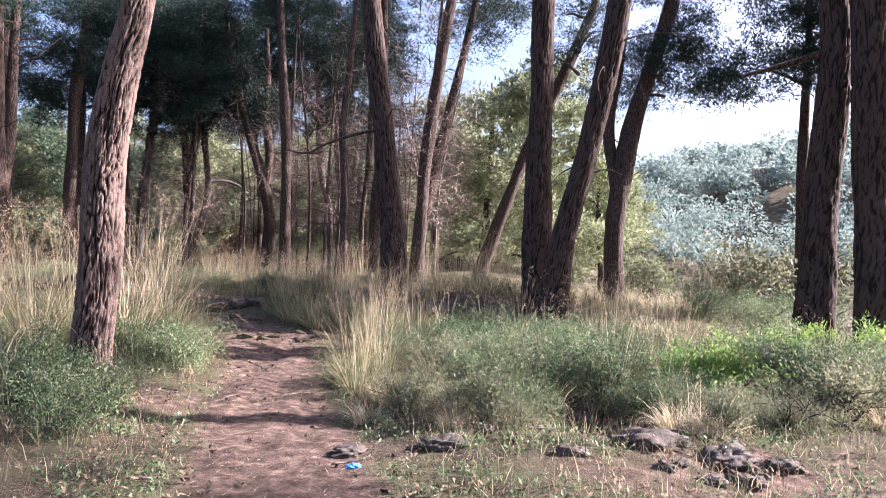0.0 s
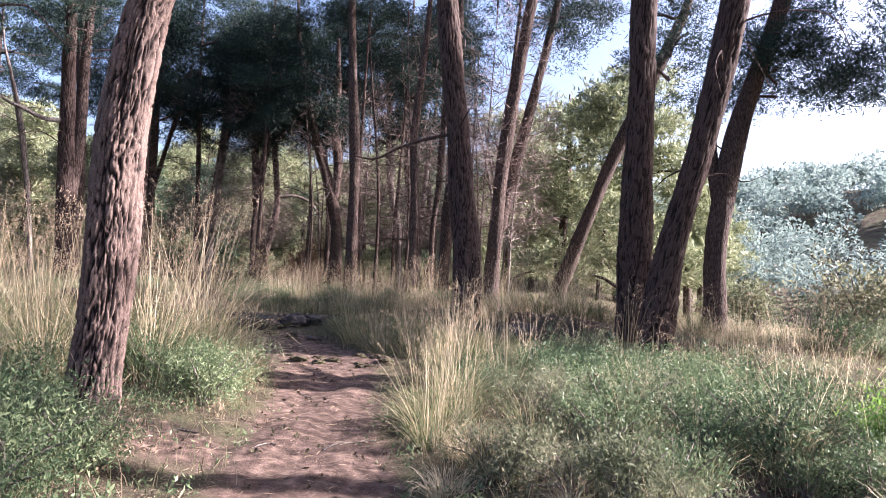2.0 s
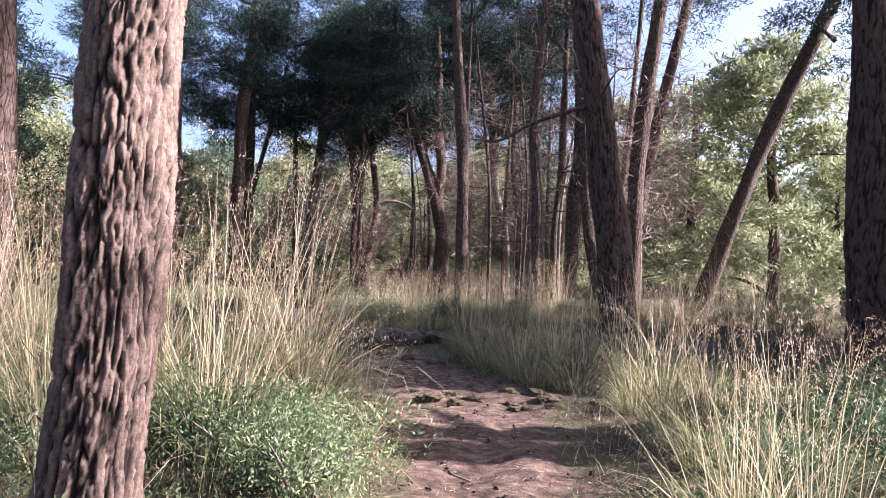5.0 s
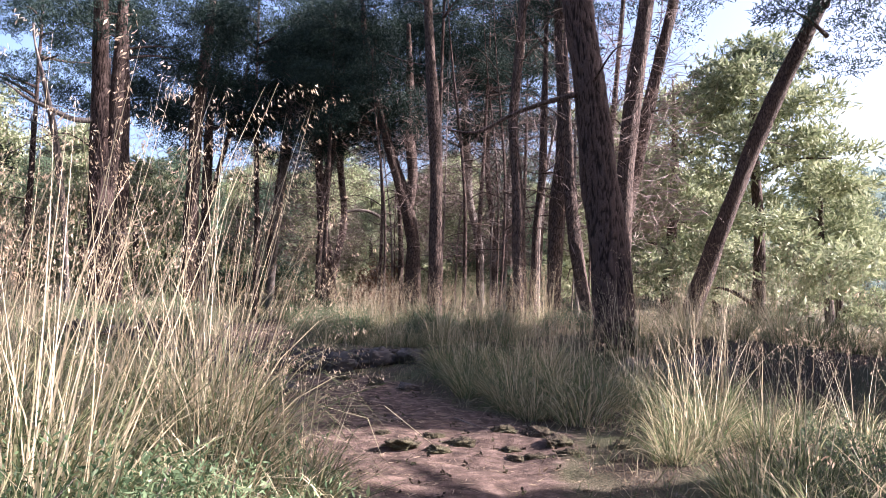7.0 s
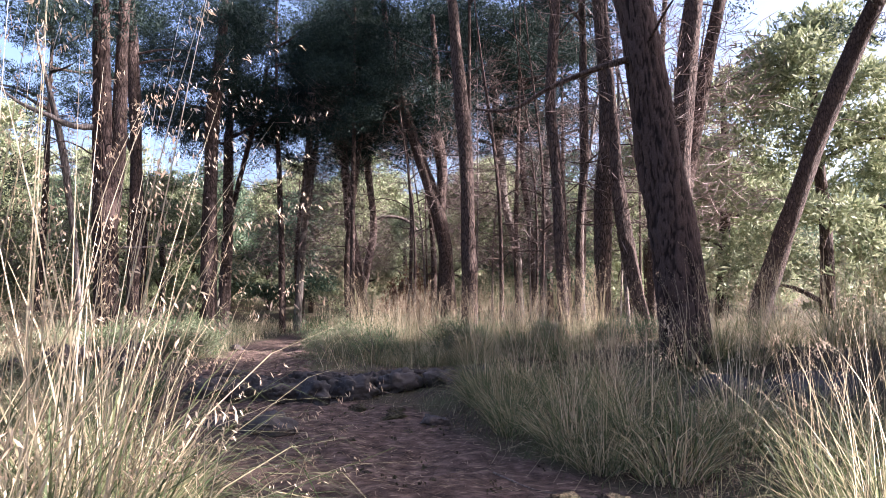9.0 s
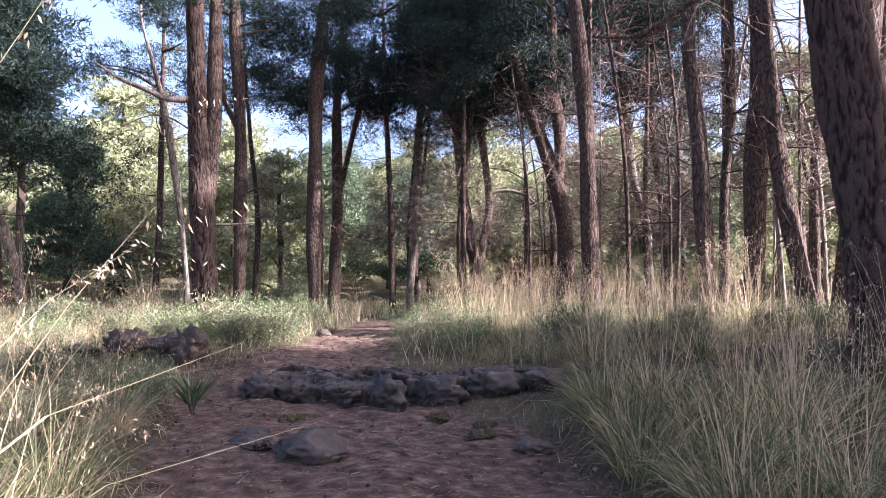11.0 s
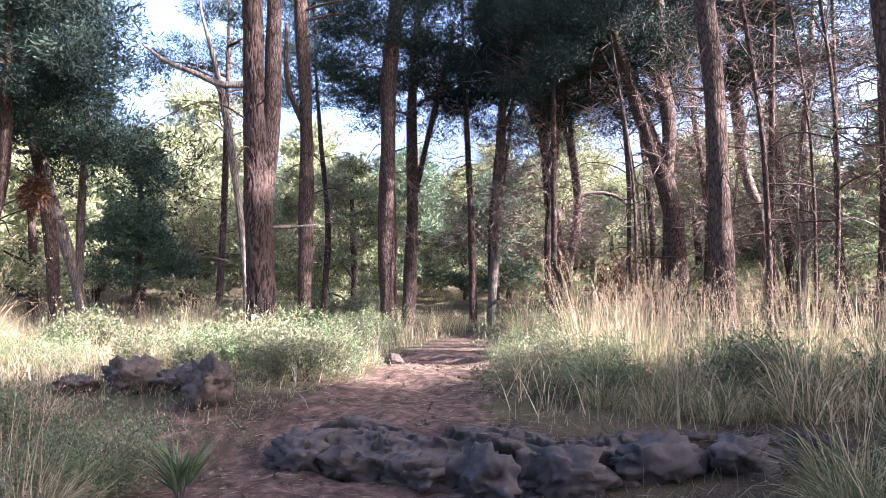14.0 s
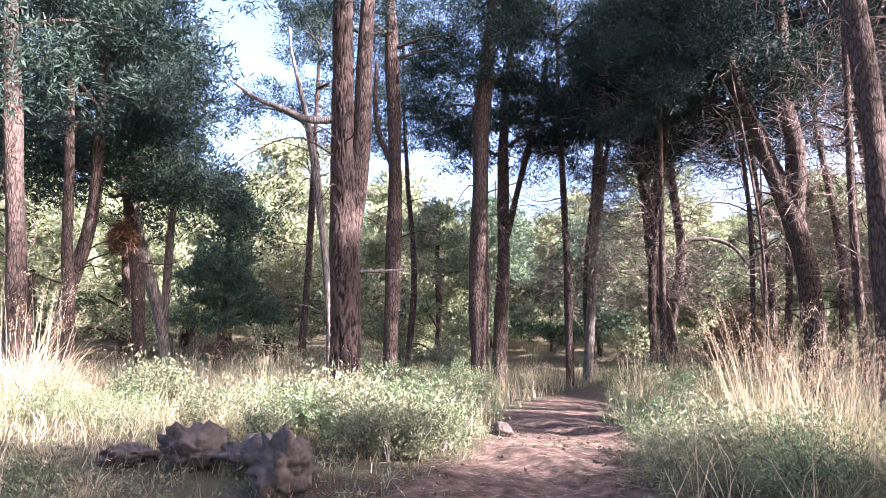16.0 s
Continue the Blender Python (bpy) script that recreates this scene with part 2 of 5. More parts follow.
def waves(x, y, size, seed, octaves=3):
    """Smooth uneven ground, about -1 to 1."""
    r = np.random.RandomState(seed)
    v, amp = 0, 0.5
    for o in range(octaves):
        for _ in range(3):
            a, ph = r.uniform(0, 6.28), r.uniform(0, 6.28)
            k = 6.28 / size * 2 ** o * r.uniform(0.7, 1.3)
            v = v + amp * np.sin((x * np.cos(a) + y * np.sin(a)) * k + ph + 0.8 * np.sin((x * np.sin(a) - y * np.cos(a)) * k * 0.6 + ph))
        amp *= 0.5
    return v / 2.2


def ledge_y(x):
    return np.interp(x, [-30, -12, -10.3, -9.6, -9, -8.25, -7.5, -7, -6.4, -4, -3, -1.7, 0, 4, 12], [15.6, 15.7, 16.0, 16.5, 16.85, 16.95, 17.15, 17.65, 18.2, 18.7, 18.7, 18.2, 15.4, 13.4, 12])


def ground_z(x, y):
    x, y = np.asarray(x, float), np.asarray(y, float)
    off = off_trail(x, y)
    yl = ledge_y(x)
    top = np.interp(x, [-16, -10.2, -9.6, -9, -6.4, -4.6, -3.2, 0, 3, 8], [0.3, 0.38, 0.3, 0.3, 0.36, 0.55, 0.7, 0.75, 0.5, 0.2])
    wide = np.interp(x, [-11, -9.3, -8.9, -5.2, -4.2, 3], [2.5, 1.2, 0.3, 0.3, 1.0, 2.5])
    step = smooth(0, 1, (y - yl + wide * 0.3) / wide)
    z = top * step * (1 - 0.55 * smooth(2.5, 9, y - yl))
    z = z + 0.13 * smooth(0.1, 1.3, off) * (1 - step)
    z = z + 0.05 * np.exp(-((y - 12.5) / 0.5) ** 2) * (off < 0.6) - 0.03 * smooth(12.6, 13.4, y) * (1 - step)
    z = z - 0.3 * np.exp(-((x - 1.0) ** 2 / 0.3 + (y - 6.2) ** 2 / 0.22)) - 0.12 * smooth(0, 1, (4.95 - y + 0.12 * x + 0.1 * waves(x, y, 1.2, 21)) / 0.25) * smooth(0.5, 2.2, x + 0.5 * waves(x, y, 2.0, 22))
    for lip in (18.9, 21.9, 24.6):
        z = z + 0.09 * smooth(-0.12, 0.12, y + 0.35 * (x + 10) - lip) * (1 - smooth(0.3, 2.2, y + 0.35 * (x + 10) - lip)) * (off < 0.5)
    z = z + (0.03 * waves(x, y, 0.75, 14, 2) + 0.05 * np.maximum(waves(x, y, 0.9, 15, 2), 0) * np.exp(-((x + 3.8) ** 2 + (y - 12.2) ** 2) / 1.6)) * (off < 0.4)
    near = 1 - smooth(30, 60, np.hypot(x + 5, y - 12))
    z = z + near * (0.035 * waves(x, y, 1.9, 3) + 0.012 * waves(x, y, 0.45, 4, 2))
    r = np.hypot(x + 5, y - 12)
    side = np.degrees(np.arctan2(x + 3, y - 5))
    right = smooth(5, 22, side) * (1 - smooth(75, 100, side))
    z = z - 3.5 * right * smooth(22, 48, r) + right * 34 * smooth(70, 190, r)
    z = z + (1 - right) * (15 * smooth(48, 135, r) + 1.5 * smooth(30, 60, r) * waves(x, y, 30, 8))
    return z + 2.5 * smooth(60, 120, r) * waves(x, y, 55, 9)


def axis(lo, near_lo, near_hi, hi, fine, far_n):
    mid = np.arange(near_lo, near_hi, fine)
    g = np.linspace(0, 1, far_n) ** 2.4
    return np.concatenate([(near_lo - (near_lo - lo) * g[1:])[::-1], mid, near_hi + (hi - near_hi) * g])


def mesh_of(name, verts, faces, mat, smooth_shade=False):
    me = bpy.data.meshes.new(name)
    me.from_pydata(verts.tolist() if isinstance(verts, np.ndarray) else verts, [], faces.tolist() if isinstance(faces, np.ndarray) else faces)
    me.materials.append(mat)
    if smooth_shade:
        me.polygons.foreach_set("use_smooth", [True] * len(me.polygons))
    return me


def grid_faces(nu, nv, wrap=False):
    i, j = np.meshgrid(np.arange(nu - 1), np.arange(nv if wrap else nv - 1), indexing="ij")
    a, b = i * nv + j, i * nv + (j + 1) % nv
    return np.stack([a, b, b + nv, a + nv], -1).reshape(-1, 4)


gx, gy = axis(-620, -15, 6, 620, 0.11, 46), axis(-500, 1, 24, 700, 0.11, 46)
GX, GY = np.meshgrid(gx, gy, indexing="ij")
GZ = ground_z(GX, GY)
ground_mesh = mesh_of("ground", np.stack([GX, GY, GZ], -1).reshape(-1, 3), grid_faces(len(gx), len(gy))[:, ::-1], EARTH, True)
worn = ground_mesh.attributes.new("worn", "FLOAT", "POINT")
worn_field = np.maximum(1 - smooth(-0.25, 0.4, off_trail(GX, GY)), 0.9 * np.exp(-((GX - 1.0) ** 2 + (GY - 6.3) ** 2) / 0.6))
worn_field = np.maximum(worn_field, 0.75 * np.exp(-((GX - 2.2) ** 2 / 4 + (GY - 4.6) ** 2 / 1.0)))
worn_field = np.maximum(worn_field, 0.85 * np.exp(-((GX + 10.6) ** 2 / 1.6 + (GY - 15.9) ** 2 / 0.7)))
worn_field = np.maximum(worn_field, 0.7 * np.exp(-((GX + 3.3) ** 2 / 1.2 + (GY - 6.3) ** 2 / 0.5)))
worn.data.foreach_set("value", worn_field.astype(np.float32).ravel())
ground = tagged(new("ground", ground_mesh), "reddish trodden earth trail through dry grass and pine litter", "ground", kind="structure")


def zat(x, y):
    return float(ground_z(np.array([x]), np.array([y]))[0])


# ---- builders ----
def part(name, mesh, parent, m=None, label=""):
    ob = new(name, mesh)
    ob.parent = parent
    if m is not None:
        ob.matrix_basis = m
    return tagged(ob, label)


def thing(name, x, y, z, label, category, group="", rz=0.0, scale=1.0):
    ob = new(name)
    ob.empty_display_size = 0.2
    ob.matrix_basis = pose(x, y, z, 0, 0, rz) @ Matrix.Scale(scale, 4)
    return tagged(ob, label, category, group)


def spline(pts, n):
    """Points and radii evenly along a soft curve through pts (x, y, z, r)."""
    p = np.array(pts, float)
    d = np.concatenate([[0], np.cumsum(np.linalg.norm(np.diff(p[:, :3], axis=0), axis=1))])
    m = np.gradient(p, d, axis=0)
    s = np.linspace(0, d[-1], n)
    k = np.clip(np.searchsorted(d, s, side="right") - 1, 0, len(d) - 2)
    h = d[k + 1] - d[k]
    t = ((s - d[k]) / h)[:, None]
    h = h[:, None]
    return (2 * t ** 3 - 3 * t ** 2 + 1) * p[k] + (t ** 3 - 2 * t ** 2 + t) * h * m[k] + (3 * t ** 2 - 2 * t ** 3) * p[k + 1] + (t ** 3 - t ** 2) * h * m[k + 1]


def tube(name, pts, mat, rings=24, sides=12, lumps=0.06, seed=1, relief=0.0, flare=0.0, furrows=13):
    c = spline(pts, rings)
    tang = np.gradient(c[:, :3], axis=0)
    tang /= np.linalg.norm(tang, axis=1)[:, None]
    ref = np.array([1.0, 0, 0]) if abs(tang[:, 2]).mean() > 0.6 else np.array([0, 0, 1.0])
    u = np.cross(tang, ref)
    u /= np.linalg.norm(u, axis=1)[:, None]
    w = np.cross(tang, u)
    ang = np.arange(sides) / sides * 2 * np.pi
    r = np.repeat(np.maximum(c[:, 3:4], 0.003), sides, 1)
    along = np.linspace(0, 1, rings)[:, None] * np.linalg.norm(c[-1, :3] - c[0, :3])
    r *= 1 + lumps * np.sin(2 * ang + seed + along * 1.1) + 0.6 * lumps * np.sin(3 * ang + 2 * seed - along * 2.3) + 0.5 * lumps * np.sin(5 * ang + along * 4.1)
    if flare:
        r *= 1 + flare * np.exp(-along / 0.22) * (0.6 + 0.4 * np.sin(5 * ang + seed))
    if relief:
        out = np.zeros_like(r)
        for i in range(rings):
            for j in range(sides):
                a = ang[j]
                ca, sa, h = math.cos(a), math.sin(a), along[i, 0]
                sway = 0.34 * noise.noise(Vector((ca * 1.6, sa * 1.6, h * 1.9 + seed))) + 0.13 * noise.noise(Vector((ca * 4, sa * 4, h * 5.5 + seed)))
                furrow = abs(math.sin(furrows * (a + sway)))
                q = Vector((ca * furrows * 0.3, sa * furrows * 0.3, h * 2.1 + seed))
                q += 0.3 * noise.noise_vector(q * 1.3)
                cross = Vector((ca * furrows * 0.16, sa * furrows * 0.16, h * 4.6 - seed)) + 0.5 * noise.noise_vector(q * 1.7)
                grain = Vector((ca * furrows * 0.9, sa * furrows * 0.9, h * 9.0))
                deep = min(abs(noise.noise(q) + 0.25 * noise.noise(q * 2.7)) * 5.5, 1.0) * min(0.35 + abs(noise.noise(q * 1.9 + Vector((7, 3, 1)))) * 4.5, 1.0)
                step = min(0.45 + abs(noise.noise(cross) + 0.3 * noise.noise(cross * 3.1)) * 4.0, 1.0)
                out[i, j] = deep * step * min(0.4 + furrow * 2.4, 1.0) + 0.2 * noise.noise(grain) + 0.14 * noise.noise(grain * 2.3)
        ridge = out
        r += (out - 0.75) * relief
    v = c[:, None, :3] + u[:, None, :] * (np.cos(ang) * r)[..., None] + w[:, None, :] * (np.sin(ang) * r)[..., None]
    v = np.concatenate([v.reshape(-1, 3), c[-1:, :3] + tang[-1:] * c[-1, 3] * 0.5])
    f = grid_faces(rings, sides, True).tolist()
    last = (rings - 1) * sides
    f += [[last + j, last + (j + 1) % sides, len(v) - 1] for j in range(sides)]
    me = mesh_of(name, v, f, mat, True)
    if relief:
        me.attributes.new("ridge", "FLOAT", "POINT").data.foreach_set("value", np.append(ridge.ravel(), 0.5).astype(np.float32))
    return me


def diamonds(rng, centre, way, length, width):
    """Small leaf quads: one for each centre, growing along way."""
    n = len(centre)
    way = way / np.linalg.norm(way, axis=1)[:, None]
    side = np.cross(way, rng.normal(size=(n, 3)))
    side /= np.linalg.norm(side, axis=1)[:, None] + 1e-9
    L, W = np.asarray(length).reshape(-1, 1), np.asarray(width).reshape(-1, 1)
    v = np.stack([centre, centre + way * L * 0.45 + side * W / 2, centre + way * L, centre + way * L * 0.45 - side * W / 2], 1)
    return v.reshape(-1, 3), np.arange(n * 4).reshape(-1, 4)


def ribbons(rng, base, az, tilt, bend, length, width, k):
    """Blades that arch over: k pieces each."""
    n = len(base)
    s = np.linspace(0, 1, k + 1)
    th = tilt[:, None] + bend[:, None] * s[None] ** 1.6
    step = (length / k)[:, None]
    dx = np.concatenate([np.zeros((n, 1)), np.cumsum(np.sin(th[:, :-1]) * step, 1)], 1)
    dz = np.concatenate([np.zeros((n, 1)), np.cumsum(np.cos(th[:, :-1]) * step, 1)], 1)
    c = np.stack([base[:, 0:1] + dx * np.cos(az)[:, None], base[:, 1:2] + dx * np.sin(az)[:, None], base[:, 2:3] + dz], -1)
    tw = az + np.pi / 2 + rng.normal(0, 0.9, n)
    side = np.stack([np.cos(tw), np.sin(tw), np.zeros(n)], -1)[:, None, :] * (width[:, None] * np.maximum((1 - s) ** 0.6, 0.12)[None])[..., None] / 2
    v = np.stack([c - side, c + side], 2).reshape(-1, 3)
    q = np.arange(k) * 2
    f = np.stack([q, q + 1, q + 3, q + 2], -1)[None] + (np.arange(n) * (k + 1) * 2)[:, None, None]
    return v, f.reshape(-1, 4), c


def ball(rng, n, shell=0.5):
    p = rng.normal(size=(n, 3))
    p /= np.linalg.norm(p, axis=1)[:, None]
    return p * (shell + (1 - shell) * rng.random((n, 1)) ** 0.5)


def crown(seed, spread, tall, clumps, per, length, width, mat, low=0.0, droop=0.0, size=(0.55, 1.0)):
    """A pine's crown round the z axis: needles in uneven clumps at the limbs' ends, and the limbs."""
    rng = np.random.RandomState(seed)
    vs, fs, limbs, nv = [], [], [], 0
    for i in range(clumps):
        h = rng.uniform(low, 1.0)
        reach = spread * (1.05 - 0.75 * h) * rng.uniform(0.35, 1.0)
        a = rng.uniform(0, 2 * np.pi)
        c = np.array([math.cos(a) * reach, math.sin(a) * reach, h * tall + rng.uniform(-0.3, 0.3) - droop * reach])
        rad = rng.uniform(*size) * np.array([1.25, 1.25, rng.uniform(0.45, 0.75)])
        # several twigs, each with its tuft
        twigs = ball(rng, max(4, per // 16), 0.25)
        pts = np.repeat(twigs, 16, 0) + rng.normal(0, 0.13, (len(twigs) * 16, 3))
        way = np.repeat(twigs, 16, 0) * 0.8 + rng.normal(0, 0.75, pts.shape) + [0, 0, 0.25]
        v, f = diamonds(rng, c + pts * rad, way, length * rng.uniform(0.6, 1.3, len(pts)), width * rng.uniform(0.7, 1.3, len(pts)))
        vs.append(v), fs.append(f + nv)
        nv += len(v)
        if len(limbs) < 8 and i % max(1, clumps // 8) == 0:
            lift = rng.uniform(0.1, 0.3) * reach
            limbs.append(tube("limb", [(0, 0, c[2] - lift, 0.075), (c[0] * 0.5, c[1] * 0.5, c[2] - lift * 0.3 + rng.uniform(-0.2, 0.2), 0.05), (*c, 0.018)], BARK, 8, 6, seed=i))
    return mesh_of("crown", np.concatenate(vs), np.concatenate(fs), mat), limbs


CROWNS = [crown(11, 3.0, 5.5, 30, 520, 0.19, 0.032, NEEDLE_SHADED), crown(12, 3.4, 6.0, 32, 520, 0.19, 0.032, NEEDLE_SHADED), crown(13, 2.4, 5.0, 24, 520, 0.19, 0.032, NEEDLE_SHADED), crown(14, 2.8, 6.5, 28, 520, 0.19, 0.032, NEEDLE_SHADED, 0.0, 0.15)]
DARK = [crown(15, 3.9, 6.5, 40, 800, 0.2, 0.036, NEEDLE_SHADED, 0.0, 0.1, (0.7, 1.2)), crown(16, 3.5, 7.0, 38, 800, 0.2, 0.036, NEEDLE_SHADED, 0.0, 0.25, (0.7, 1.15))]
PALE = [crown(21, 3.2, 7.5, 50, 440, 0.24, 0.06, NEEDLE_SUNLIT, 0.0, 0.12), crown(22, 2.6, 6.5, 42, 440, 0.24, 0.06, NEEDLE_SUNLIT, 0.0, 0.1)]
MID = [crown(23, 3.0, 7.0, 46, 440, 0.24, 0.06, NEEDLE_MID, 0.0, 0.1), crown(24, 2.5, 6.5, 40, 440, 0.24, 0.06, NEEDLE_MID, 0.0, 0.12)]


def twig_brush(seed, spread, tall, sprays):
    """Dead brown twigs in sprays round a trunk."""
    r = np.random.RandomState(seed)
    vs, fs, nv = [], [], 0
    for _ in range(sprays):
        a, d, h = r.uniform(0, 6.28), spread * r.uniform(0.2, 1.0), tall * r.random()
        c = np.array([math.cos(a) * d, math.sin(a) * d, h])
        p = c + r.normal(0, 0.28, (26, 3))
        v, f = diamonds(r, p, r.normal(0, 0.8, (26, 3)) + [math.cos(a), math.sin(a), 0.1], r.uniform(0.3, 0.9, 26), r.uniform(0.014, 0.026, 26))
        vs.append(v), fs.append(f + nv)
        nv += len(v)
    return mesh_of("twig_spray", np.concatenate(vs), np.concatenate(fs), TWIG)


BRUSH = [twig_brush(51, 2.0, 7.0, 54), twig_brush(52, 1.6, 6.0, 46), twig_brush(53, 2.3, 7.5, 58)]


def pine(pts, height, crown_at, variant, label, size=1.0, mat=None, forks=(), near=0, kinds=None, twigs=7, seed=1, crown_turn=0.0, brush=None):
    """A pine: trunk through pts (x, y, z, radius), which runs on up to height; crown_at: the height of its lowest limbs (None: bare)."""
    mat = mat or BARK
    x0, y0 = pts[0][0], pts[0][1]
    z0 = zat(x0, y0)
    tree = thing("pine_tree", x0, y0, z0, label, "tree")
    loc = [(a - x0, b - y0, c - z0, r) for a, b, c, r in pts]
    if loc[0][2] > 0.3:
        dx, dy, dz = (loc[1][i] - loc[0][i] for i in range(3))
        f = min(loc[0][2] / dz, 1.0) * 0.7
        loc.insert(0, (-dx * f, -dy * f, -0.12, loc[0][3] * 1.12))
    else:
        loc[0] = (*loc[0][:2], -0.15, loc[0][3])
    t = loc[-1]
    if height > t[2] + 0.5:
        dx, dy, dz = (loc[-1][i] - loc[-2][i] for i in range(3))
        up = height - t[2]
        loc.append((t[0] + dx / dz * up * 0.45, t[1] + dy / dz * up * 0.45, t[2] + up * 0.55, t[3] * 0.62))
        loc.append((t[0] + dx / dz * up * 0.6, t[1] + dy / dz * up * 0.6, height, 0.05))
    if near:
        part("trunk", tube("trunk", loc, BARK_NEAR if near == 1 else BARK_SHADED, 760 if near == 1 else 300, 140 if near == 1 else 90, 0.05, seed, 0.034, 0.25, 13 if near == 1 else 15), tree)
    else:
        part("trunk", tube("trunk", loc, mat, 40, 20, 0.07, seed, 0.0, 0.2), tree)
    for fk in forks:
        part("fork", tube("fork", [(a - x0, b - y0, c - z0, r) for a, b, c, r in fk], mat, 20, 12, 0.06, seed + 3), tree)
    rng = np.random.RandomState(seed * 7 + 5)
    path = spline(loc, 60)
    for _ in range(twigs):
        i = rng.randint(12, 44)
        p = path[i]
        a, ln = rng.uniform(0, 6.28), rng.uniform(0.6, 2.6)
        e = np.array([math.cos(a), math.sin(a), 0]) * ln
        part("dead_branch", tube("dead_branch", [(*p[:3], 0.026), (p[0] + e[0] * 0.4, p[1] + e[1] * 0.4, p[2] + rng.uniform(-0.1, 0.45), 0.018), (p[0] + e[0] * 0.75 + rng.uniform(-0.15, 0.15), p[1] + e[1] * 0.75, p[2] + rng.uniform(-0.3, 0.5), 0.011), (p[0] + e[0], p[1] + e[1], p[2] + rng.uniform(-0.8, 0.5), 0.004)], BARK_GREY if mat is BARK_GREY else BARK, 10, 6), tree)
    if brush is not None:
        i = int(np.argmin(abs(path[:, 2] - 3.2)))
        tagged(part("twig_spray", BRUSH[brush], tree, pose(path[i][0], path[i][1], 3.0, 0, 0, seed * 71), "brown dead twigs"), kind="stuff")
    if crown_at is not None:
        needles, limbs = (kinds or CROWNS)[variant]
        i = int(np.argmin(abs(path[:, 2] - crown_at)))
        top = path[-1]
        m = pose(path[i][0] * 0.5 + top[0] * 0.5, path[i][1] * 0.5 + top[1] * 0.5, crown_at, 0, 0, crown_turn + seed * 57) @ Matrix.Scale(size, 4)
        part("crown", needles, tree, m)
        for lm in limbs:
            part("limb", lm, tree, m)
    return tree


def dead_limb(tree, pts, mat=None, label="dead bare branch"):
    o = tree.matrix_basis.translation
    part("dead_branch", tube("dead_branch", [(a - o.x, b - o.y, c - o.z, r) for a, b, c, r in pts], mat or BARK_GREY, 18, 8, 0.1), tree, None, label)


# ---- the pines along the trail ----
pine_a = pine([(-4.43, 6.84, -0.15, 0.254), (-4.41, 6.85, 0.26, 0.219), (-4.37, 6.87, 1.01, 0.207), (-4.37, 6.88, 1.74, 0.207), (-4.35, 6.89, 2.67, 0.197), (-4.26, 6.93, 3.51, 0.182), (-4.17, 6.99, 4.12, 0.171), (-4.13, 7.02, 4.65, 0.163)],
              15, 11.0, 2, "thick pine with deeply furrowed grey-brown bark beside the trail", 0.8, near=1, twigs=0, seed=1)
pine_b = pine([(-2.7, 19.2, 0.7, 0.40), (-2.82, 19.2, 2.0, 0.36), (-3.1, 19.2, 4.0, 0.33), (-3.28, 19.2, 5.6, 0.31), (-3.53, 19.2, 7.2, 0.29), (-3.78, 19.2, 9.1, 0.27)],
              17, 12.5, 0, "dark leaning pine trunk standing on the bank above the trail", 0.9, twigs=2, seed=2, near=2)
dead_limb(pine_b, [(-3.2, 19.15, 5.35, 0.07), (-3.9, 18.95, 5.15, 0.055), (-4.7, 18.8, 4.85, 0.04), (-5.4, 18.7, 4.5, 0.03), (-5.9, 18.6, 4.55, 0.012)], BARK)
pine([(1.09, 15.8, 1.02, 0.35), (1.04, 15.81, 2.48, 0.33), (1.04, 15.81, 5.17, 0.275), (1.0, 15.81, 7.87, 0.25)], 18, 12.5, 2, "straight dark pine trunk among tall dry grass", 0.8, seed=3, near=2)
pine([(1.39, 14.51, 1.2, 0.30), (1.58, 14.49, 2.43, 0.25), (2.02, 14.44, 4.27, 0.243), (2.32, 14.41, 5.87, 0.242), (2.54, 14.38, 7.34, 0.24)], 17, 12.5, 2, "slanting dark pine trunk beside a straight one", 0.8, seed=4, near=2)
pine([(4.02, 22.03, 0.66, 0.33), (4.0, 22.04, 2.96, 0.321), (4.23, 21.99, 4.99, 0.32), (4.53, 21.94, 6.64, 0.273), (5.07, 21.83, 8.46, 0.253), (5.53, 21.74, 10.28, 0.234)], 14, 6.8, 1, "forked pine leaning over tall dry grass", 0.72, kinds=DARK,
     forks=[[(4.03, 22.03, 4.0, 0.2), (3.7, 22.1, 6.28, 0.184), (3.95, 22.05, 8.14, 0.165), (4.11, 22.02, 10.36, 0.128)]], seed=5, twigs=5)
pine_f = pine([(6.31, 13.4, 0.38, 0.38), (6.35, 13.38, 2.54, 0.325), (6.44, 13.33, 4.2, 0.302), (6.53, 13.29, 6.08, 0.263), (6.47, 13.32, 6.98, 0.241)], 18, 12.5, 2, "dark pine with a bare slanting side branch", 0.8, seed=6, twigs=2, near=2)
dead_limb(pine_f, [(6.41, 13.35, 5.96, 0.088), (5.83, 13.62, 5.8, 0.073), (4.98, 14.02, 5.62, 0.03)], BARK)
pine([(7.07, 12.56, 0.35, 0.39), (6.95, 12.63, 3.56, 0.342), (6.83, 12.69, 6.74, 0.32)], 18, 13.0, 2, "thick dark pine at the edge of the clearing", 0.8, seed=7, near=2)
pine([(-9.57, 10.59, 0.54, 0.214), (-9.61, 10.54, 1.6, 0.205), (-9.62, 10.53, 2.85, 0.197), (-9.64, 10.51, 3.94, 0.172), (-9.7, 10.44, 5.21, 0.147)], 11, 6.5, 1, "slender pine in tall dry grass", 0.7, seed=8)
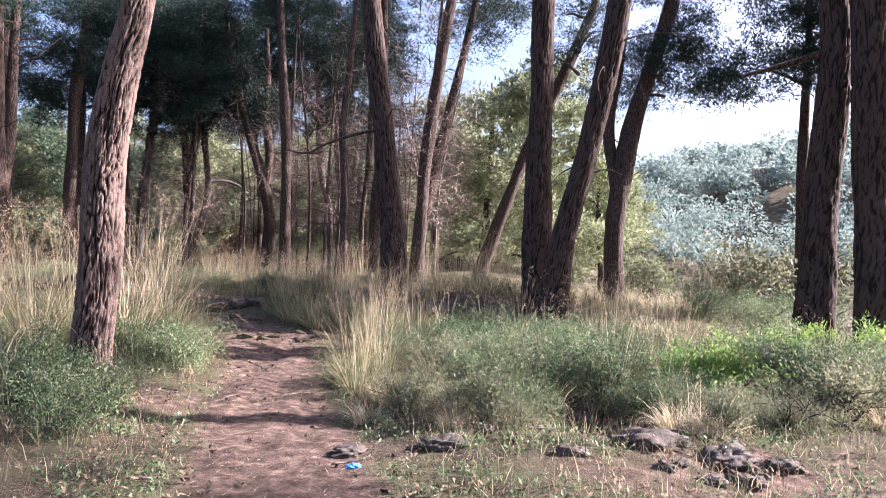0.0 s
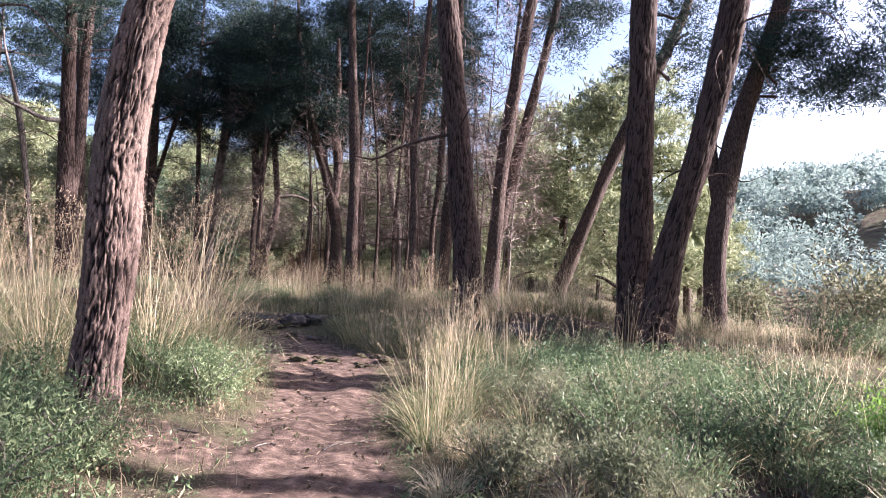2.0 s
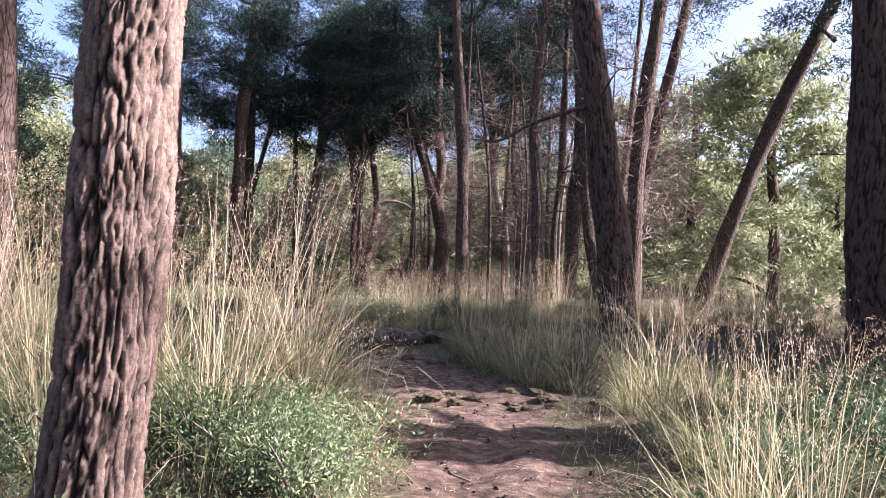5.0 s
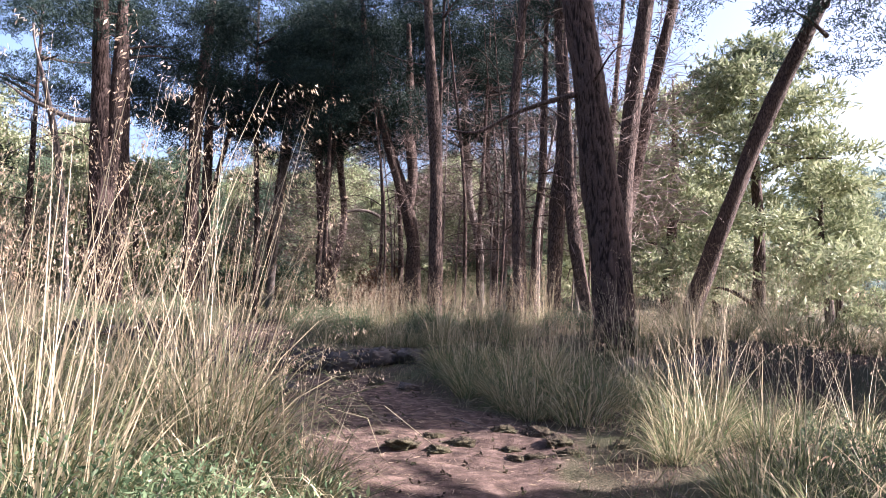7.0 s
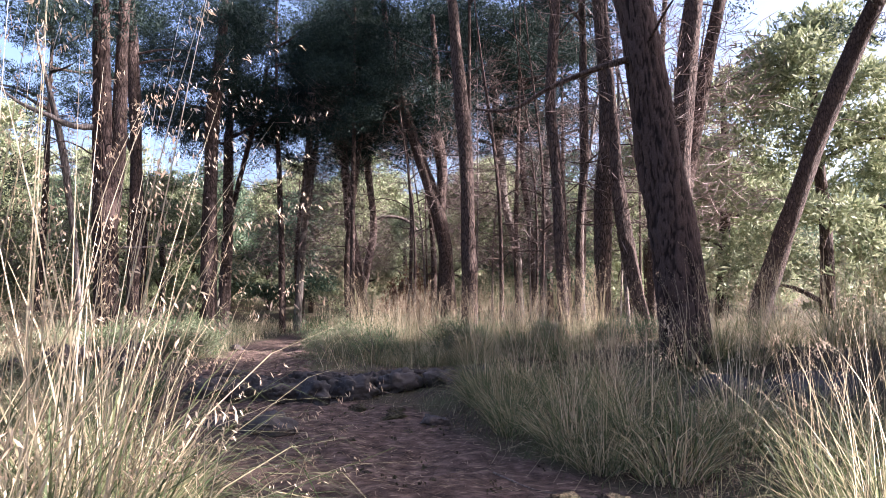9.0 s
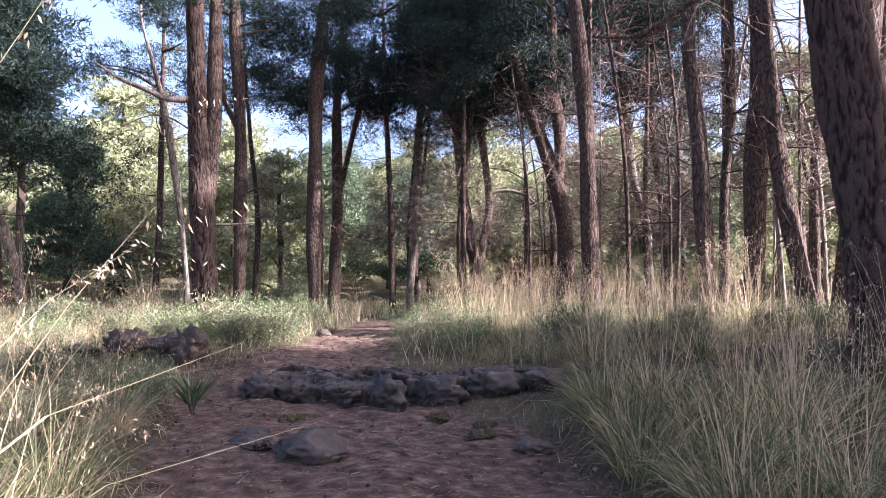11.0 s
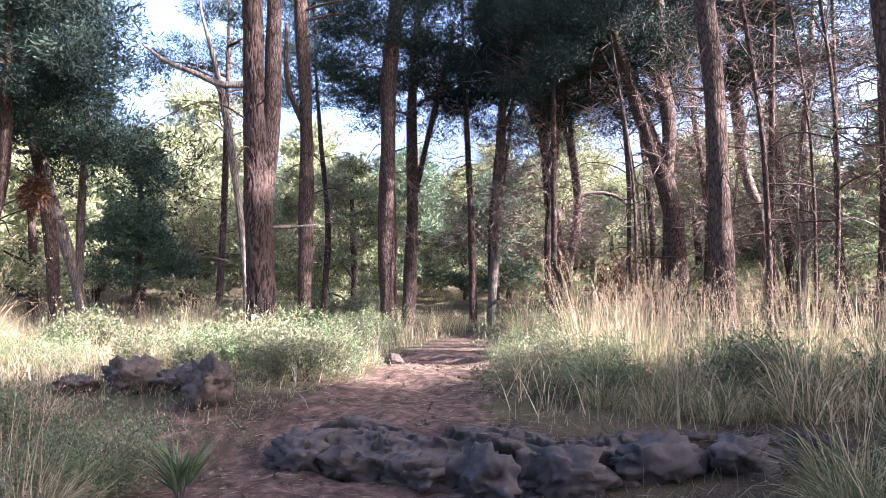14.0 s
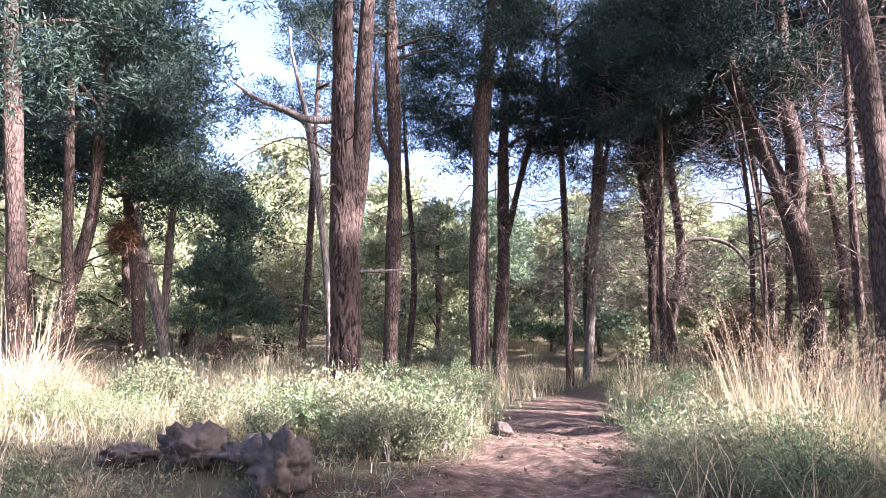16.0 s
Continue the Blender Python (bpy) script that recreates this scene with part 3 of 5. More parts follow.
pine([(-0.39, 30.11, 1.01, 0.313), (0.31, 30.01, 3.25, 0.282), (0.99, 29.91, 5.2, 0.261), (1.84, 29.79, 7.48, 0.257), (2.66, 29.67, 9.38, 0.253), (3.48, 29.56, 11.25, 0.233)], 15, 9.0, 2, "strongly slanting pine with drooping boughs", 0.95, seed=9, twigs=6)
pine([(-2.65, 25.0, 2.57, 0.248), (-2.5, 25.01, 5.65, 0.23), (-2.21, 25.04, 8.4, 0.221), (-1.83, 25.06, 11.17, 0.193)], 17, 12.5, 2, "tall slim pine with a pale sunny flank", 0.8, seed=10, brush=0)
pine([(-2.63, 26.48, 3.24, 0.208), (-1.92, 26.52, 7.11, 0.187), (-1.33, 26.55, 9.83, 0.158), (-0.97, 26.57, 11.78, 0.13)], 14, 10.0, 0, "slim slanting pine in a dense stand", 0.7, seed=11, brush=1)
pine([(-4.54, 25.98, 1.36, 0.232), (-4.47, 25.99, 3.85, 0.232), (-4.32, 26.0, 6.25, 0.201), (-4.44, 25.99, 8.71, 0.185), (-4.49, 25.99, 10.39, 0.17)], 17, 12.0, 2, "upright pine with a sunlit edge", 0.8, seed=12, brush=2)
pine([(-3.53, 25.11, 0.91, 0.182), (-3.81, 25.1, 2.54, 0.182), (-4.03, 25.09, 4.18, 0.16), (-4.11, 25.08, 6.0, 0.103), (-4.23, 25.08, 8.35, 0.06)], 8.6, None, 0, "thin broken pine trunk with torn bark", seed=13)
pine([(-5.24, 24.12, 1.16, 0.17), (-5.3, 24.12, 2.76, 0.159), (-5.38, 24.1, 4.5, 0.148), (-5.52, 24.08, 6.29, 0.137), (-5.44, 24.09, 7.49, 0.125)], 15, 11.0, 2, "slim curved pine in the dense stand", 0.8, seed=14)
pine([(-8.49, 27.45, 1.75, 0.227), (-8.52, 27.45, 3.05, 0.22), (-8.56, 27.44, 5.01, 0.208), (-8.62, 27.42, 6.33, 0.208), (-8.74, 27.39, 7.67, 0.195)], 17, 12.0, 2, "upright dark pine in the dense stand", 0.8, seed=15)
pine([(-11.03, 33.28, 2.26, 0.29), (-11.16, 33.25, 3.9, 0.291), (-11.44, 33.16, 5.27, 0.274), (-11.9, 33.01, 6.67, 0.22), (-12.36, 32.86, 8.19, 0.203), (-12.84, 32.71, 10.1, 0.186)], 15, 7.8, 1, "pine forked low into two bent stems", 0.9, kinds=DARK,
     forks=[[(-11.35, 33.2, 4.6, 0.2), (-11.22, 33.22, 6.83, 0.218), (-11.52, 33.13, 8.7, 0.21), (-11.47, 33.15, 10.18, 0.19), (-11.6, 33.1, 13.0, 0.08)]], seed=16, brush=2)
pine([(-17.86, 40.16, 1.99, 0.286), (-18.34, 39.93, 5.12, 0.261), (-18.67, 39.77, 8.54, 0.235), (-18.99, 39.62, 11.73, 0.236), (-19.16, 39.53, 13.87, 0.21)], 18, 9.0, 0, "pale grey pine forked halfway up", 1.25, kinds=DARK,
     forks=[[(-18.44, 39.88, 6.8, 0.157), (-18.0, 40.1, 9.86, 0.117), (-17.49, 40.34, 12.5, 0.09)]], seed=17, brush=0)
pine_j = pine([(-18.88, 42.83, 2.63, 0.198), (-18.45, 43.02, 5.77, 0.198), (-18.73, 42.9, 8.62, 0.198), (-19.0, 42.78, 12.07, 0.17), (-19.21, 42.68, 14.97, 0.142)], 17, 10.0, 1, "thin pine with a bleached drooping broken branch", 1.1, kinds=DARK, seed=18, brush=1)
dead_limb(pine_j, [(-18.47, 43.02, 6.22, 0.099), (-17.45, 43.47, 6.37, 0.098), (-16.69, 43.81, 6.13, 0.084), (-15.79, 44.21, 4.96, 0.042)], None, "bleached bare broken branch")
pine([(-10.22, 43.16, 2.48, 0.196), (-10.42, 43.12, 4.82, 0.222), (-10.85, 43.03, 6.45, 0.223), (-11.13, 42.97, 8.96, 0.248), (-11.31, 42.94, 12.01, 0.224), (-11.46, 42.9, 13.55, 0.225)], 17, 9.5, 0, "pale crooked pine bent at the foot", 1.1, BARK_GREY, kinds=DARK, seed=19, brush=2)
pine([(-8.73, 42.04, 2.91, 0.162), (-8.68, 42.05, 5.7, 0.162), (-8.52, 42.07, 8.49, 0.138), (-8.27, 42.11, 11.26, 0.115)], 15, 9.0, 1, "thin pale pine in the dense stand", 1.0, BARK_GREY, kinds=DARK, seed=20, brush=0)
pine([(-8.97, 40.2, 2.82, 0.154), (-9.08, 40.18, 5.47, 0.154), (-9.36, 40.13, 7.7, 0.132), (-9.32, 40.13, 11.06, 0.132)], 15, 10.0, 0, "thin upright pine in the dense stand", 1.0, seed=21, brush=1)
pine([(-5.23, 27.0, 1.9, 0.111), (-5.21, 27.0, 3.47, 0.1), (-5.05, 27.0, 5.13, 0.121), (-5.03, 27.0, 6.81, 0.11)], 12, 8.5, 2, "very thin pine in the dense stand", 0.7, seed=22)
pine_t = pine([(-17.53, 22.98, 0.88, 0.345), (-17.58, 22.92, 2.42, 0.325), (-17.62, 22.87, 3.83, 0.31), (-17.71, 22.78, 5.66, 0.252), (-17.78, 22.7, 7.78, 0.238)], 14, 8.5, 0, "tall twin-stemmed pine with a bleached side limb", 0.9,
              forks=[[(-17.5, 23.0, 3.6, 0.19), (-17.45, 23.07, 5.7, 0.197), (-17.46, 23.06, 7.85, 0.183), (-17.4, 23.1, 12.0, 0.1)]], seed=23, near=2)
dead_limb(pine_t, [(-17.75, 22.7, 6.25, 0.1), (-18.2, 22.2, 6.2, 0.085), (-18.6, 21.75, 6.42, 0.07), (-18.95, 21.35, 6.6, 0.05), (-19.3, 20.9, 6.95, 0.02)], None, "bleached stout side limb")
dead_limb(pine_t, [(-17.5, 23.0, 2.93, 0.049), (-17.1, 23.5, 2.96, 0.04), (-16.74, 23.88, 3.02, 0.02)], None, "short bleached branch stub")
pine([(-20.46, 27.14, 0.97, 0.219), (-20.47, 27.13, 3.72, 0.219), (-20.52, 27.08, 7.04, 0.201), (-20.66, 26.94, 9.8, 0.201)], 15, 9.5, 1, "upright reddish pine with a thin upright fork", 0.8, forks=[[(-20.54, 27.06, 6.5, 0.091), (-20.89, 26.7, 7.73, 0.082), (-20.98, 26.61, 9.75, 0.06)]], seed=24)
pine([(-18.87, 29.23, 0.76, 0.285), (-18.93, 29.18, 2.95, 0.285), (-18.95, 29.16, 6.39, 0.247), (-18.93, 29.17, 8.7, 0.247), (-18.83, 29.26, 10.25, 0.228)], 15, 8.3, 0, "straight pine with sunlit plated bark", 0.8, kinds=DARK, seed=25)
pine([(-21.39, 33.58, 1.48, 0.255), (-21.33, 33.63, 4.51, 0.231), (-21.38, 33.6, 7.54, 0.208), (-21.36, 33.61, 10.36, 0.162), (-21.23, 33.71, 12.25, 0.139)], 16, 8.0, 1, "grey pine with a slanting second stem", 1.0, kinds=DARK, forks=[[(-21.35, 33.62, 4.8, 0.116), (-20.75, 34.08, 8.28, 0.116), (-20.26, 34.46, 10.91, 0.116), (-20.11, 34.57, 12.34, 0.07)]], seed=26, brush=0)
pine([(-19.97, 37.52, 1.37, 0.176), (-19.8, 37.62, 4.91, 0.176), (-19.66, 37.7, 7.71, 0.176), (-19.57, 37.76, 10.77, 0.151), (-19.42, 37.85, 13.33, 0.126)], 16, 8.5, 0, "thin grey pine farther down the trail", 1.0, BARK_GREY, kinds=DARK, seed=27, brush=1)
pine([(-20.95, 25.34, 1.28, 0.086), (-21.0, 25.27, 2.32, 0.086), (-21.18, 25.05, 4.55, 0.103), (-21.44, 24.72, 6.93, 0.102), (-21.68, 24.42, 8.44, 0.068), (-21.8, 24.27, 9.1, 0.051)], 10, None, 0, "bare grey dead sapling with thin twigs", 1.0, BARK_GREY, twigs=9, seed=28)
pine([(-28.71, 24.62, 1.17, 0.189), (-28.87, 24.28, 2.66, 0.207), (-29.11, 23.76, 4.34, 0.205), (-29.23, 23.52, 5.47, 0.185), (-29.33, 23.3, 7.4, 0.147)], 12, 5.5, 0, "crooked grey pine with a low dark crown", 1.15, BARK_GREY, kinds=DARK, forks=[[(-28.73, 24.59, 1.7, 0.132), (-28.74, 24.55, 4.41, 0.132), (-28.73, 24.59, 6.79, 0.1)]], seed=29)
pine([(-27.85, 23.35, 1.34, 0.194), (-27.97, 23.08, 4.0, 0.193), (-28.22, 22.5, 6.67, 0.121)], 12, 5.4, 1, "dark pine with low hanging boughs", 1.1, kinds=DARK, seed=30)
pine([(-24.96, 20.12, 2.45, 0.176), (-24.87, 20.37, 3.77, 0.163), (-24.83, 20.49, 4.97, 0.157), (-24.84, 20.45, 6.48, 0.142)], 11, 5.2, 0, "dark slanting pine with a low crown", 1.05, kinds=DARK, seed=31)
pine([(-23.89, 19.81, 1.86, 0.133), (-23.94, 19.68, 3.06, 0.133), (-24.0, 19.51, 5.39, 0.119)], 10, 5.5, 2, "slim dark pine with a low crown", 0.9, seed=32)
pine([(-21.85, 18.08, 1.77, 0.195), (-21.88, 17.97, 3.0, 0.194), (-21.93, 17.78, 4.71, 0.176), (-22.0, 17.51, 7.04, 0.163)], 12, 5.6, 0, "dark upright pine with a broad low crown", 0.95, kinds=DARK, seed=33)

# more pines of the dense stand, their crowns closing the canopy
STAND = ((-15.2, 33.5, 15, 8.5), (-13.0, 38.0, 15, 9.0), (-22.5, 42.5, 16, 9.5), (-8.8, 36.0, 15, 9.0), (-25.5, 33.0, 14, 8.5), (-19.0, 34.5, 15, 9.6), (-9.6, 31.8, 18, 11.0), (-6.0, 33.0, 17, 10.8), (-16.8, 36.5, 15, 8.0), (-20.5, 38.5, 15, 8.6),
         (-11.2, 36.8, 15, 9.0), (-14.2, 41.0, 16, 9.4), (-7.0, 38.6, 16, 10.0), (-26.0, 28.2, 13, 7.4), (-3.4, 31.0, 17, 11.4))
for i, (x, y, h, c) in enumerate(STAND):
    h, c = h + 1.0, c + 1.3
    w = 0.11 + 0.02 * (i % 3)
    pine([(x, y, 0.3, w), (x + 0.25 * math.sin(i * 2), y, 4.0, w * 0.9), (x + 0.4 * math.sin(i), y, 8.0, w * 0.7)], h, c, i % 2, "slim pine with a dark crown in the stand", 0.8 + 0.1 * (i % 3), kinds=(DARK, CROWNS)[i % 2], seed=40 + i, twigs=6, brush=(0, 1, 2)[i % 3])

# thin bare stems among them
r_ = np.random.RandomState(77)
for i in range(20):
    x, y = r_.uniform(-14, -2.5), r_.uniform(27, 41)
    if float(off_trail(np.array([x]), np.array([y]))[0]) < 2.5:
        continue
    w, dx, top = r_.uniform(0.035, 0.075), r_.uniform(-1.3, 1.3), r_.uniform(11, 14)
    pine([(x, y, 0.2, w), (x + dx * 0.15 + r_.uniform(-0.2, 0.2), y, top * 0.4, w * 0.85), (x + dx, y, top * 0.8, w * 0.5)], top, None, 0, "thin bare sapling in the dense stand", 1.0, BARK_GREY if i % 2 else BARK, twigs=9, seed=60 + i)


# ---- woods behind ----
def plain_pine(seed, kinds, variant, label, tall):
    t = thing("pine_tree", 0, 0, 0, label, "tree", "pines of the wood behind")
    bend = 0.4 * math.sin(seed)
    part("trunk", tube("trunk", [(0, 0, -0.3, 0.2), (bend * 0.4, 0.1, tall * 0.3, 0.17), (bend, 0, tall * 0.65, 0.12), (bend * 0.7, 0, tall, 0.03)], BARK, 24, 10, seed=seed), t)
    needles, limbs = kinds[variant]
    m = pose(bend * 0.8, 0, tall * (0.16 if kinds in (PALE, MID) else 0.5), 0, 0, seed * 40)
    part("crown", needles, t, m)
    for lm in limbs[:5]:
        part("limb", lm, t, m)
    return t


rng = np.random.RandomState(5)
models = [plain_pine(1, PALE, 0, "pale-green pine toned as sunlit, boughs almost to the ground", 9.0), plain_pine(2, PALE, 1, "pale-green young pine toned as sunlit in the wood", 8.0),
          plain_pine(3, CROWNS, 0, "slim dark-green pine added out of view", 13.0), plain_pine(4, CROWNS, 3, "slim shady pine added out of view", 12.0),
          plain_pine(5, MID, 0, "blue-green pine with boughs near the ground", 9.5), plain_pine(6, MID, 1, "blue-green young pine in the wood", 8.5), plain_pine(7, DARK, 0, "tall broad pine added to shade the trail", 16.0)]
# bearing from the trail's start (degrees, + to the right), distance, model
spots = []
for k in range(260):
    b, d = rng.uniform(-82, 8), rng.uniform(50, 95)
    x, y = -3 + d * math.sin(radians(b)), 6 + d * math.cos(radians(b))
    if all(math.hypot(x - p[0], y - p[1]) > 4.9 for p in spots):
        spots.append((x, y, (0, 1, 4, 0, 0, 5, 1)[rng.randint(7)]))
spots += [(-44, 30, 0), (-41, 37, 1), (-36, 42, 0), (-33, 47, 1), (-47, 24, 0), (-38, 15, 3), (-31, 12, 3), (-50, 40, 4), (-28, 52, 4), (-45, 47, 4), (-36, 31, 5), (-31, 41, 0), (-22, 50, 1), (-15, 52, 0), (-10, 52, 5), (-40, 24, 1)]
# unseen pines added behind and beside the walker; the first two shade the foreground
spots += [(9.9, 9.2, 2), (11.0, 6.6, 3), (14, -6, 2), (-9, -8, 3), (3, -12, 2), (-14, 2, 2), (-3, -18, 3)]
# the first five, mostly out of view, are added to shade ledge and trail
for x, y, k, s in [(13.6, 19.6, 6, 0.85), (11.4, 20.2, 6, 0.85), (12.4, 21.3, 6, 1.0), (10.2, 22.6, 6, 0.95), (15.2, 20.9, 6, 1.0), (3.2, 39, 0, 1.5), (-0.5, 43, 1, 1.6), (-3.8, 49, 0, 1.5), (7.2, 43, 1, 1.2), (8.5, 47, 0, 1.1)]:
    copy_thing(models[k], pose(x, y, zat(x, y), 0, 0, x * 77) @ Matrix.Scale(s, 4))
for x, y, k in spots:
    s = rng.uniform(0.85, 1.3) * (1.25 if math.hypot(x + 3, y - 6) > 45 else 1.0)
    copy_thing(models[k], pose(x, y, zat(x, y), 0, 0, rng.uniform(0, 360)) @ Matrix.Scale(s, 4))
for m_ in models:
    for o_ in (m_, *m_.children_recursive):
        bpy.data.objects.remove(o_)


def far_wood(name, seed, count, place, mat, label):
    """Crowns of a wood too far off to tell its trees apart."""
    r = np.random.RandomState(seed)
    vs, fs, nv = [], [], 0
    for _ in range(count):
        x, y = place(r)
        z = zat(x, y)
        d = math.hypot(x, y)
        w = r.uniform(2.0, 4.2)
        lumps = ball(r, 6, 0.6) * [w, w, w * 0.55]
        for c in lumps:
            n = 72
            p = ball(r, n, 0.8)
            v, f = diamonds(r, np.array([x, y, z + w * 1.1 + 1.2]) + c + p * w * 0.5 * [1, 1, 0.75], p + r.normal(0, 0.6, p.shape), r.uniform(0.4, 0.8, n) * d / 120, r.uniform(0.2, 0.36, n) * d / 120)
            vs.append(v), fs.append(f + nv)
            nv += len(v)
    return tagged(new(name, mesh_of(name, np.concatenate(vs), np.concatenate(fs), mat)), label, "woodland", kind="stuff")


def on_slope(b0, b1, d0, d1):
    def place(r):
        b, d = r.uniform(b0, b1), r.uniform(d0, d1)
        return -3 + d * math.sin(radians(b)), 6 + d * math.cos(radians(b))
    return place


far_wood("hillside_wood", 31, 330, on_slope(4, 48, 95, 215), NEEDLE_HAZED, "blue-green pine wood on the far hillside, tinted for haze")
# lit and shaded parts of the slope are told apart by needle colour only
far_wood("slope_wood", 32, 150, on_slope(-85, 12, 80, 135), NEEDLE_SUNLIT, "pale-green pine wood toned as sunlit on the slope behind")
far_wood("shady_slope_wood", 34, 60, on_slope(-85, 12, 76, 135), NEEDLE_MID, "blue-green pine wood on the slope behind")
far_wood("undergrowth", 33, 60, lambda r: (lambda b, d: (-3 + d * math.sin(radians(b)), 6 + d * math.cos(radians(b))))(r.uniform(-80, 20), r.uniform(48, 78)), SHRUB_GREY, "grey-green undergrowth below the pines")


# ---- grass tussocks ----
def tussock(seed, blades, stalks, tall, label, leaf=BLADE, name="grass_tussock", width=0.011):
    r = np.random.RandomState(seed)
    t = thing(name, 0, 0, 0, label, "grass", "tall grass tussocks")
    def base(n, w):
        a, d = r.uniform(0, 6.28, n), w * np.sqrt(r.random(n))
        return np.stack([np.cos(a) * d, np.sin(a) * d, np.full(n, -0.04)], -1), a
    b, a = base(blades, 0.22)
    v, f, _ = ribbons(r, b, a + r.normal(0, 0.6, blades), r.uniform(0.05, 1.0, blades), r.uniform(0.7, 3.2, blades), tall * r.uniform(0.35, 0.72, blades), width * r.uniform(0.6, 1.3, blades), 4)
    tagged(part("foliage", mesh_of("foliage", v, f, leaf), t), kind="stuff")
    if stalks:
        b, a = base(stalks, 0.16)
        v, f, c = ribbons(r, b, a + r.normal(0, 0.9, stalks), np.abs(r.normal(0.0, 0.26, stalks)), np.abs(r.normal(0.2, 0.35, stalks)), tall * r.uniform(0.7, 1.08, stalks), np.full(stalks, 0.0075), 6)
        tagged(part("stalk_sheaf", mesh_of("stalk_sheaf", v, f, STRAW), t), kind="stuff")
        k = 24
        tip, prev = c[:, -1], c[:, -2]
        way = tip - prev
        way /= np.linalg.norm(way, axis=1)[:, None]
        s = r.random((stalks, k, 1))
        lean = np.stack([np.cos(a), np.sin(a), 0 * a], -1)[:, None, :]
        pos = tip[:, None, :] + way[:, None, :] * (s * 0.42 - 0.22) + lean * 0.14 * s ** 2 + np.array([0, 0, -0.16]) * s ** 2.2 + r.normal(0, 0.011, (stalks, k, 3))
        drop = lean * 0.5 + np.array([0, 0, -0.9]) + r.normal(0, 0.45, (stalks, k, 3))
        v, f = diamonds(r, pos.reshape(-1, 3), drop.reshape(-1, 3), r.uniform(0.014, 0.027, stalks * k), r.uniform(0.004, 0.007, stalks * k))
        tagged(part("seed_plume", mesh_of("seed_plume", v, f, SEED), t, None, "drooping pale seed heads"), kind="stuff")
    return t


TUSSOCKS = [tussock(41, 200, 30, 1.9, "tall straw-coloured grass tussock with drooping seed heads"), tussock(42, 230, 22, 1.65, "straw-coloured grass tussock with feathery stalks"),
            tussock(43, 260, 10, 1.25, "arching green and straw grass tussock"), tussock(44, 240, 0, 1.05, "low arching tussock of green blades")]
DRY = [tussock(45, 240, 16, 1.3, "dry golden grass tussock in the sun", STRAW), tussock(46, 260, 4, 0.8, "low tussock of dry curled blades", STRAW)]
WALKED = [(-0.2, 0.5), (-0.6, 1.7), (-1.2, 3.2), (-1.9, 4.3), (-2.4, 5.4), (-2.7, 6.4), (-2.9, 7.3), (-3.1, 8.5), (-3.3, 9.7), (-3.8, 10.6), (-4.4, 11.4), (-5.1, 12.3), (-5.8, 13.0), (-6.5, 13.5), (-7.2, 14.2), (-8.0, 15.0)]


def scatter(models_, clusters, seed, clear=0.18, gap=0.36):
    r = np.random.RandomState(seed)
    put = []
    for cx, cy, rx, ry, n, kinds, lo, hi in clusters:
        done = tries = 0
        while done < n and tries < n * 12:
            tries += 1
            a, d = r.uniform(0, 6.28), math.sqrt(r.random())
            x, y = cx + rx * d * math.cos(a), cy + ry * d * math.sin(a)
            s, k = r.uniform(lo, hi), kinds[r.randint(len(kinds))]
            keep_off = 0.7 + (0.6 if models_ is ALL and k in (0, 1, 4) else 0.3) * s
            if float(off_trail(np.array([x]), np.array([y]))[0]) < clear + 0.15 * s or any(math.hypot(x - p, y - q) < keep_off for p, q in WALKED) or any(math.hypot(x - p, y - q) < gap for p, q in put):
                continue
            copy_thing(models_[k], pose(x, y, zat(x, y), r.uniform(-4, 4), r.uniform(-4, 4), r.uniform(0, 360)) @ Matrix.Scale(s, 4))
            put.append((x, y))
            done += 1


def curled_stems(x, y, seed):
    t = thing("dry_stems", x, y, zat(x, y), "bleached grass stems curling over at the foot of a pine", "grass", "", 0)
    r = np.random.RandomState(seed)
    n = 15
    b = np.stack([r.normal(0, 0.12, n), r.normal(0, 0.12, n), np.zeros(n)], -1)
    v, f, _ = ribbons(r, b, r.uniform(0, 6.28, n), r.uniform(0.0, 0.5, n), r.uniform(1.9, 3.4, n), r.uniform(0.6, 1.5, n), np.full(n, 0.011), 14)
    tagged(part("curled_stem", mesh_of("curled_stem", v, f, STRAW), t), kind="stuff")


